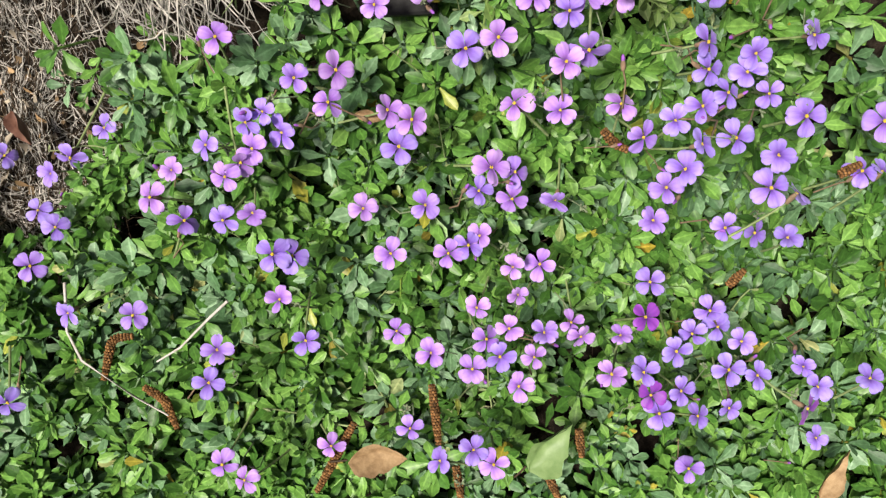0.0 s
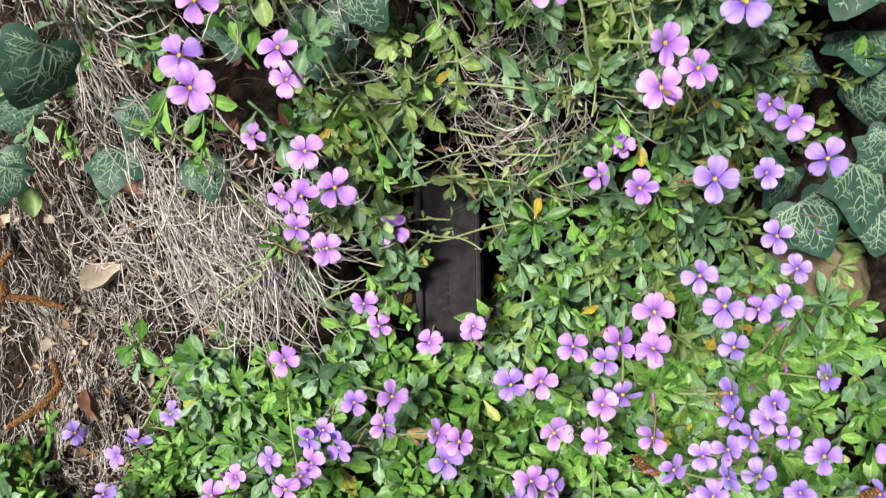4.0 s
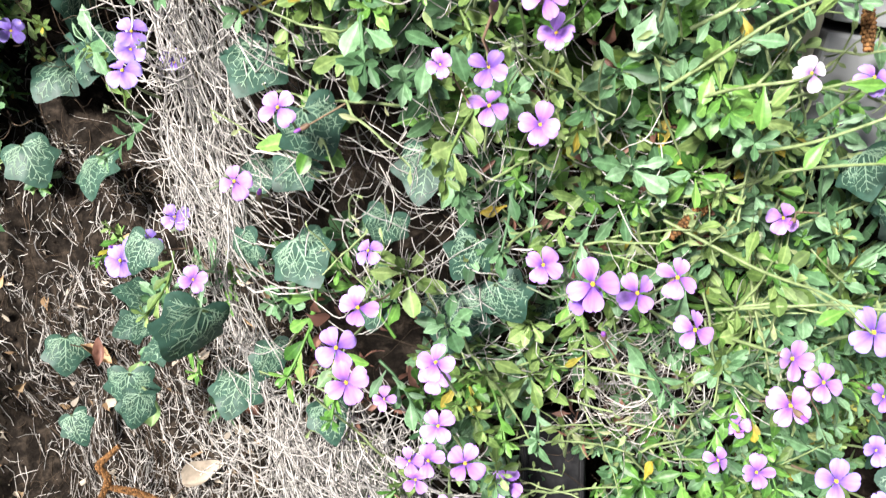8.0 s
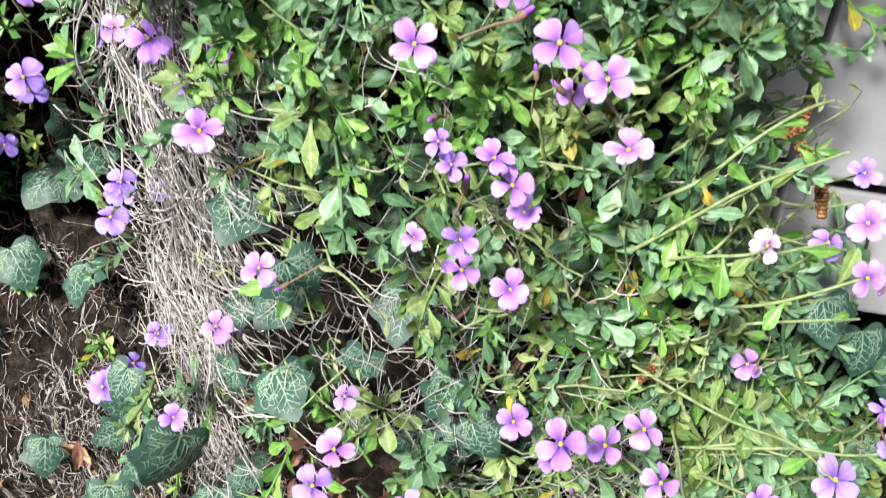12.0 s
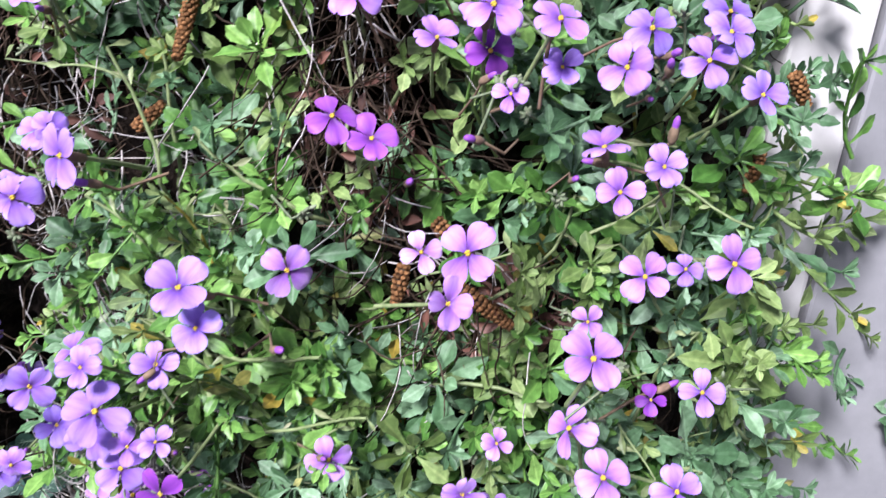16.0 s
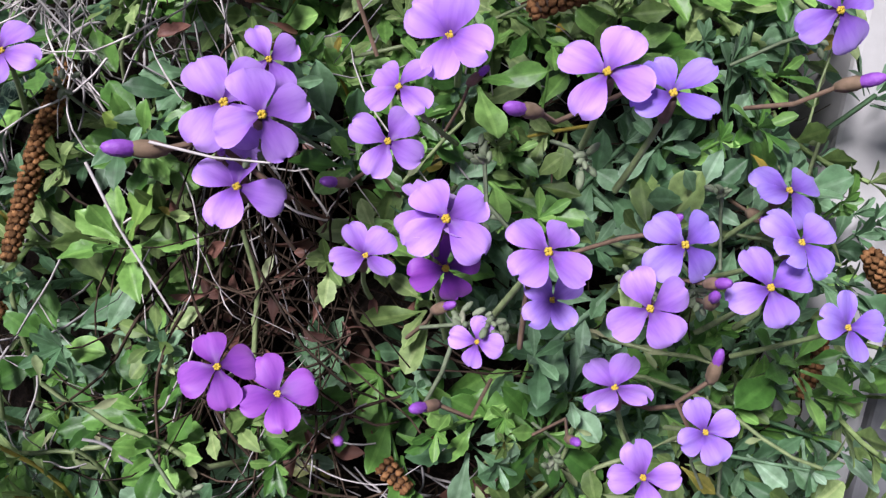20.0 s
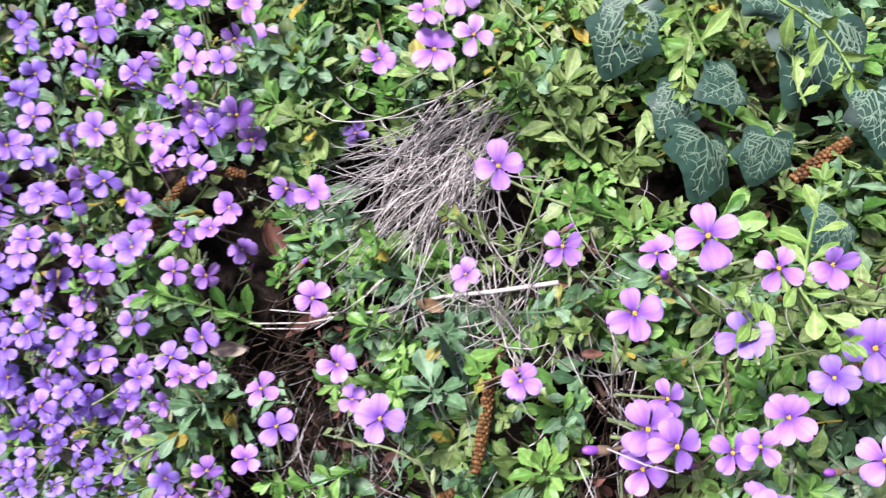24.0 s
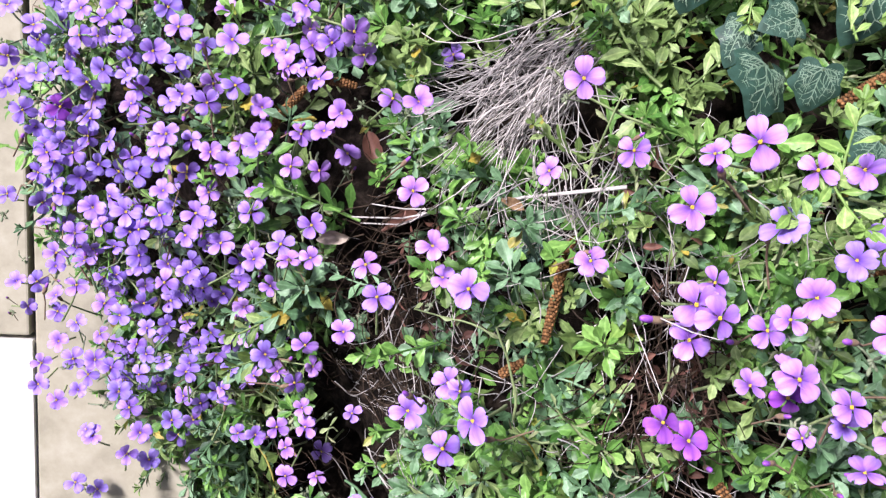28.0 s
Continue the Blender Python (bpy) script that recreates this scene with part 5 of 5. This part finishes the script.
# ---------------------------------------------------------------- catkins and fallen leaves
def catkin(points):
    """A fallen brown catkin along the given places: a core with whorls of small scales."""
    pts = [Vector(p) / 1000 for p in points]
    pts = [p + way_out(p) * 0.004 for p in pts]
    line = []
    for i in range(len(pts) - 1):
        n = max(3, int((pts[i + 1] - pts[i]).length / 0.0016))
        line += [pts[i].lerp(pts[i + 1], k / n) for k in range(n)]
    line.append(pts[-1])
    CLEAR.extend((q, 0.0085) for q in line[::4])
    for _ in range(3):
        line = [line[0]] + [(line[i - 1] + line[i] * 2 + line[i + 1]) / 4 for i in range(1, len(line) - 1)] + [line[-1]]
    core, scales = Heap(), Heap()
    core.add(*tube(line, 0.0016, 6, 0.8))
    total = len(line)
    for i, p in enumerate(line):
        t = (line[min(i + 1, total - 1)] - line[max(i - 1, 0)]).normalized()
        u = t.orthogonal().normalized()
        w = t.cross(u)
        r = 0.0026 * (0.65 + 0.35 * math.sin(math.pi * min(1, (i + 1.5) / total)))
        for k in range(7):
            a = 2 * math.pi * (k + 0.5 * (i % 2)) / 7
            o = u * math.cos(a) + w * math.sin(a)
            vs, fs = blob((0, 0, 0), 0.00105, 0.8, 5, 3)
            scales.add([p + o * (r - 0.0006) + Vector(c) * rnd.uniform(0.8, 1.2) for c in vs], fs)
    ob = new("catkin", mesh_of("catkin", scales.v, scales.f, CATKIN))
    tagged(ob, "fallen rust-brown catkin with rows of small scales", "catkin", "catkins among the leaves")
    part("catkin_core", mesh_of("catkin_core", core.v, core.f, TWIG), ob)


for row in (
    [(-181, 137, 58), (-192, 136, 59), (-198, 114, 52)],
    [(-174, 108, 52), (-163, 101, 50), (-156, 85, 47)],
    [(-54, 82, 52), (-64, 66, 47), (-77, 47, 39)],
    [(-9, 100, 59), (-8, 85, 54), (-7, 69, 49)],
    [(2, 56, 40), (4, 38, 34)],
    [(86, 213, 138), (90, 208, 135), (98, 205, 131)],
    [(161, 147, 67), (168, 153, 74)],
    [(53, 52, 35), (59, 37, 30)],
    [(73, 73, 40), (74, 59, 35)],
    [(210, 191, 117), (220, 195, 119)],
):
    catkin(row)
for row in (
    [(-321, 375, 97), (-340, 365, 83), (-331, 358, 77), (-342, 328, 65)],
    [(-334, 353, 73), (-312, 350, 73), (-289, 344, 70)],
    [(-293, 307, 64), (-286, 291, 59), (-302, 278, 50), (-326, 267, 42)],
    [(27, 374, 367), (41, 386, 371), (53, 390, 374)],
    [(68, 434, 458), (83, 439, 454), (89, 451, 462)],
    [(83, 436, 452), (88, 427, 449)],
    [(90, 420, 447), (90, 408, 439)],
    [(-44, 463, 600), (-37, 459, 596), (-28, 457, 588)],
):
    catkin(row)
for row in (
    [(-126, 569, 668), (-130, 549, 660), (-131, 535, 656), (-133, 518, 649)],
    [(58, 506, 620), (54, 497, 609)],
    [(-62, 474, 598), (-65, 466, 589)],
    [(-51, 484, 608), (-46, 479, 606)],
    [(-16, 534, 697), (-9, 536, 699), (2, 536, 702)],
    [(62, 509, 647), (68, 507, 637)],
    [(-263, 628, 703), (-248, 631, 698)],
    [(-278, 633, 692), (-297, 633, 671), (-301, 626, 663)],
    [(-152, 516, 623), (-143, 520, 629)],
    [(-25, 590, 738), (-15, 596, 743), (-7, 601, 747)],
    [(-53, 633, 788), (-44, 636, 790), (-34, 635, 789)],
):
    catkin(row)


def fallen_leaf(x, y, z, size, turn, mat, label, slim=0.55):
    """A dry or fallen leaf, curled up at its edges, with a stalk."""
    r = random.Random(x * 7 + y)
    p = Vector((x, y, z)) / 1000
    CLEAR.append((p, size * 0.00036))
    rows, sides, vs, fs = 13, (-1, -0.66, -0.33, 0, 0.33, 0.66, 1), [], []
    curl, twist, bow, roll = r.uniform(0.7, 1.3), r.uniform(-1.6, 1.6), r.uniform(-0.3, 0.3), r.uniform(-0.4, 0.5)
    for i in range(rows):
        t = i / (rows - 1)
        w = slim * 0.5 * (math.sin(math.pi * t ** 0.8) ** 0.8 + 0.01)
        bite = [1 - 0.22 * max(0.0, noise.noise(Vector((t * 6, x * 0.1 + k, y)))) + 0.05 * r.uniform(-1, 1) for k in (0, 9)]
        for q in sides:
            a = q * w * (bite[0] if q < 0 else bite[1])
            crease = 0.02 * math.cos(q * 9 + t * 14) * (abs(q) > 0.1)
            vs.append((a * (1 - 0.25 * curl * abs(q)) + bow * 0.3 * math.sin(math.pi * t), t - 0.5, curl * (abs(a) * 0.9 + 0.6 * (t - 0.5) ** 2) + roll * a * abs(q) + twist * a * (t - 0.5) + crease + 0.03 * noise.noise(Vector((a * 9, t * 7, x)))))
    for i in range(rows - 1):
        for k in range(6):
            a = i * 7 + k
            fs.append((a, a + 1, a + 8, a + 7))
    s = size / 1000
    ob = new("fallen_leaf", mesh_of("fallen_leaf", vs, fs, mat))
    ob.matrix_basis = facing(p, turn, 0.25) @ Matrix.Diagonal((s, s, s, 1))
    tagged(ob, label, "fallen leaf", "fallen leaves on the bank")
    pts = [Vector((0, -0.5, 0.02)), Vector((0.02, -0.62, 0.0)), Vector((0.05, -0.78, -0.05))]
    part("leaf_stalk", mesh_of("leaf_stalk", *tube(pts, 0.018, 5), TWIG), ob)


fallen_leaf(-42, 62, 50, 33, 5, DRY_LEAF, "curled tan dead leaf lying on the green carpet", 0.6)
fallen_leaf(54, 66, 44, 37, -45, GREEN_LEAF, "broad pale green fallen leaf on the carpet", 0.6)
fallen_leaf(216, 43, 30, 33, -60, DRY_LEAF, "curled brown dead leaf at the carpet's edge")
fallen_leaf(-34, 230, 135, 14, 20, DRY_LEAF, "small tan dead leaf among green leaves")
fallen_leaf(-258, 362, 76, 36, -30, PALE_LEAF, "pale papery dead leaf on the soil", 0.75)
fallen_leaf(-211, 379, 166, 24, 30, RED_LEAF, "reddish brown dead leaf under the ivy", 0.7)
fallen_leaf(-265, 280, 45, 26, 60, RED_LEAF, "dark red-brown dead leaf on the soil", 0.7)
fallen_leaf(-336, 432, 137, 22, 90, RED_LEAF, "dark brown dead leaf on the soil")
fallen_leaf(-349, 438, 116, 28, 20, DRY_LEAF, "tan dead leaf beside a lone ivy leaf")
fallen_leaf(-276, 192, 58, 26, 70, GREEN_LEAF, "glossy green leaf lying on the soil", 0.75)
fallen_leaf(-249, 650, 640, 26, 60, RED_LEAF, "dark brown dead leaf at a dark hollow")
fallen_leaf(-157, 575, 678, 13, 10, DRY_LEAF, "small yellow dead leaf on dry stems")
fallen_leaf(-255, 586, 630, 21, 170, PALE_LEAF, "greyish dead leaf at the end of a twig")
fallen_leaf(-220, 598, 633, 24, 150, RED_LEAF, "brown dead leaf under a bare twig")
fallen_leaf(-276, 388, 190, 18, 90, GREEN_LEAF, "pale green leaf hanging below the ivy", 0.8)
fallen_leaf(-272, 375, 165, 20, 90, GREEN_LEAF, "pale yellow-green leaf hanging below the ivy", 0.8)
fallen_leaf(-91, 545, 690, 9, 0, RED_LEAF, "small orange-brown dead leaf behind lilac flowers")


def bare_twig(label, runs):
    ob = None
    for k, (pts, rad) in enumerate(runs):
        vs, fs = tube([Vector(p) / 1000 + way_out(Vector(p) / 1000) * 0.005 for p in pts], rad, 6, 0.6)
        me = mesh_of("twig", vs, fs, STRAW)
        if ob is None:
            ob = tagged(new("twig", me), label, "twig", "bare twigs")
        else:
            part("side_twig", me, ob)


bare_twig("bare grey forked twig lying across the plants", [
    ([(-105, 576, 694), (-130, 575, 688), (-152, 582, 676), (-180, 583, 664), (-205, 588, 652)], 0.0010),
    ([(-198, 587, 655), (-218, 592, 643), (-246, 592, 640)], 0.0006),
    ([(-200, 588, 653), (-222, 596, 634), (-244, 598, 630)], 0.0005),
    ([(-190, 585, 660), (-215, 590, 652), (-232, 588, 655)], 0.0005),
])
bare_twig("thin pale bent stalk among the carpet leaves", [([(-120, 150, 78), (-132, 142, 72), (-150, 128, 64), (-166, 122, 56)], 0.0009)])
bare_twig("thin pale straw across the carpet's edge", [([(-212, 165, 80), (-215, 140, 66), (-208, 124, 60), (-180, 104, 54), (-160, 92, 50)], 0.0009)])
bare_twig("thin straw leaning over dark gap and lilac flowers", [([(-98, 500, 690), (-92, 490, 684), (-84, 480, 672)], 0.0003), ([(-88, 505, 690), (-76, 500, 690), (-66, 498, 690)], 0.0003)])


# ---------------------------------------------------------------- black plastic stake
def box_mesh(name, size, mat, bevel):
    bm = bmesh.new()
    bmesh.ops.create_cube(bm, size=1.0)
    bmesh.ops.scale(bm, vec=size, verts=bm.verts)
    bmesh.ops.bevel(bm, geom=bm.edges[:], offset=bevel, segments=2, affect="EDGES", profile=0.6)
    me = bpy.data.meshes.new(name)
    bm.to_mesh(me)
    bm.free()
    me.materials.append(mat)
    return me


def stake():
    y = Vector((0.02, 0.86, 0.50)).normalized()
    x = Vector((1, 0.02, -0.04)).normalized()
    z = x.cross(y).normalized()
    m = Matrix((x, y, z)).transposed().to_4x4()
    m.translation = Vector((-0.0135, 0.322, 0.175))
    CLEAR.extend((m.translation + y * k, 0.029) for k in (-0.032, -0.014, 0.004, 0.022, 0.036))
    root = new("plastic_stake", box_mesh("plastic_stake", (0.039, 0.10, 0.010), BLACK, 0.002))
    root.matrix_basis = m
    tagged(root, "black dusty plastic stake with worn raised lettering in the bank", "stake")
    for sgn in (-1, 1):
        part("rim", box_mesh("rim", (0.003, 0.098, 0.004), BLACK, 0.0008), root, m=Matrix.Translation((sgn * 0.0165, 0, 0.0062)))
    for i in range(6):
        part("raised_bar", box_mesh("raised_bar", (0.005, 0.0016, 0.0012), BLACK, 0.0003), root, m=Matrix.Translation((-0.003, -0.032 + 0.0042 * i, 0.0053)))


stake()


# ---------------------------------------------------------------- stones at both sides
def slab(name, label, origin, along, across, lo, hi, thick, mat, sink=0.0, bevel=0.002):
    """A stone block in the plane of along and across, from lo to hi (across, along)."""
    d = Vector(along).normalized()
    e = (Vector(across) - d * Vector(across).dot(d)).normalized()
    n = e.cross(d)
    ob = new(name, box_mesh(name, (hi[0] - lo[0], hi[1] - lo[1], thick), mat, bevel))
    m = Matrix((e, d, n)).transposed().to_4x4()
    m.translation = Vector(origin) + e * (lo[0] + hi[0]) / 2 + d * (lo[1] + hi[1]) / 2 - n * (thick / 2 + sink)
    ob.matrix_basis = m
    tagged(ob, label, "stone block", "stone blocks edging the bank")


RIGHT = ((0.0948, 0.4516, 0.40), (0.152, 0.53, 0.834), (1, 0, 0))
slab("stone_edging", "pale stone edging strip half hidden by leaves", *RIGHT, (-0.036, 0.02), (-0.0015, 0.60), 0.05, STONE_LIGHT)
slab("stone_block", "smooth grey stone block beside the plants", *RIGHT, (0.002, 0.014), (0.32, 0.60), 0.06, STONE, 0.001)
slab("stone_block", "smooth grey stone block low beside the plants", *RIGHT, (0.004, -0.05), (0.32, 0.009), 0.06, STONE, 0.006)
slab("stone_edging", "dirty reddish stone end under the edging strip", *RIGHT, (-0.036, -0.04), (0.002, 0.016), 0.05, STONE_CREAM, 0.008)
LEFT = ((-0.556, 0.620, 0.434), (-0.030, 0.60, 0.80), (1, 0.25, -0.10))
slab("stone_block", "cream stone block beside violet flowers", *LEFT, (-0.30, 0.002), (0.0, 0.40), 0.06, STONE_CREAM)
slab("stone_block", "white stone block beside violet flowers", *LEFT, (-0.30, -0.16), (0.002, -0.002), 0.06, STONE_PALE, 0.001)
slab("stone_edging", "beige stone edging behind violet flowers", *LEFT, (0.003, -0.17), (0.13, 0.40), 0.05, STONE_CREAM, 0.004)


def rock():
    bm = bmesh.new()
    bmesh.ops.create_icosphere(bm, subdivisions=4, radius=1.0)
    for v in bm.verts:
        k = 1 + 0.18 * noise.noise(v.co * 1.6) + 0.07 * noise.noise(v.co * 5) + 0.03 * noise.noise(v.co * 14)
        v.co = Vector((v.co.x * 0.040, v.co.y * 0.034, v.co.z * 0.024)) * k
    me = bpy.data.meshes.new("rock")
    bm.to_mesh(me)
    bm.free()
    me.polygons.foreach_set("use_smooth", [True] * len(me.polygons))
    me.materials.append(ROCK)
    ob = new("rock", me)
    ob.matrix_basis = pose(0.212, 0.318, 0.118, 35, 10, 0)
    tagged(ob, "weathered buff stone with moss beside the ivy", "rock")


rock()


grow_leaves()
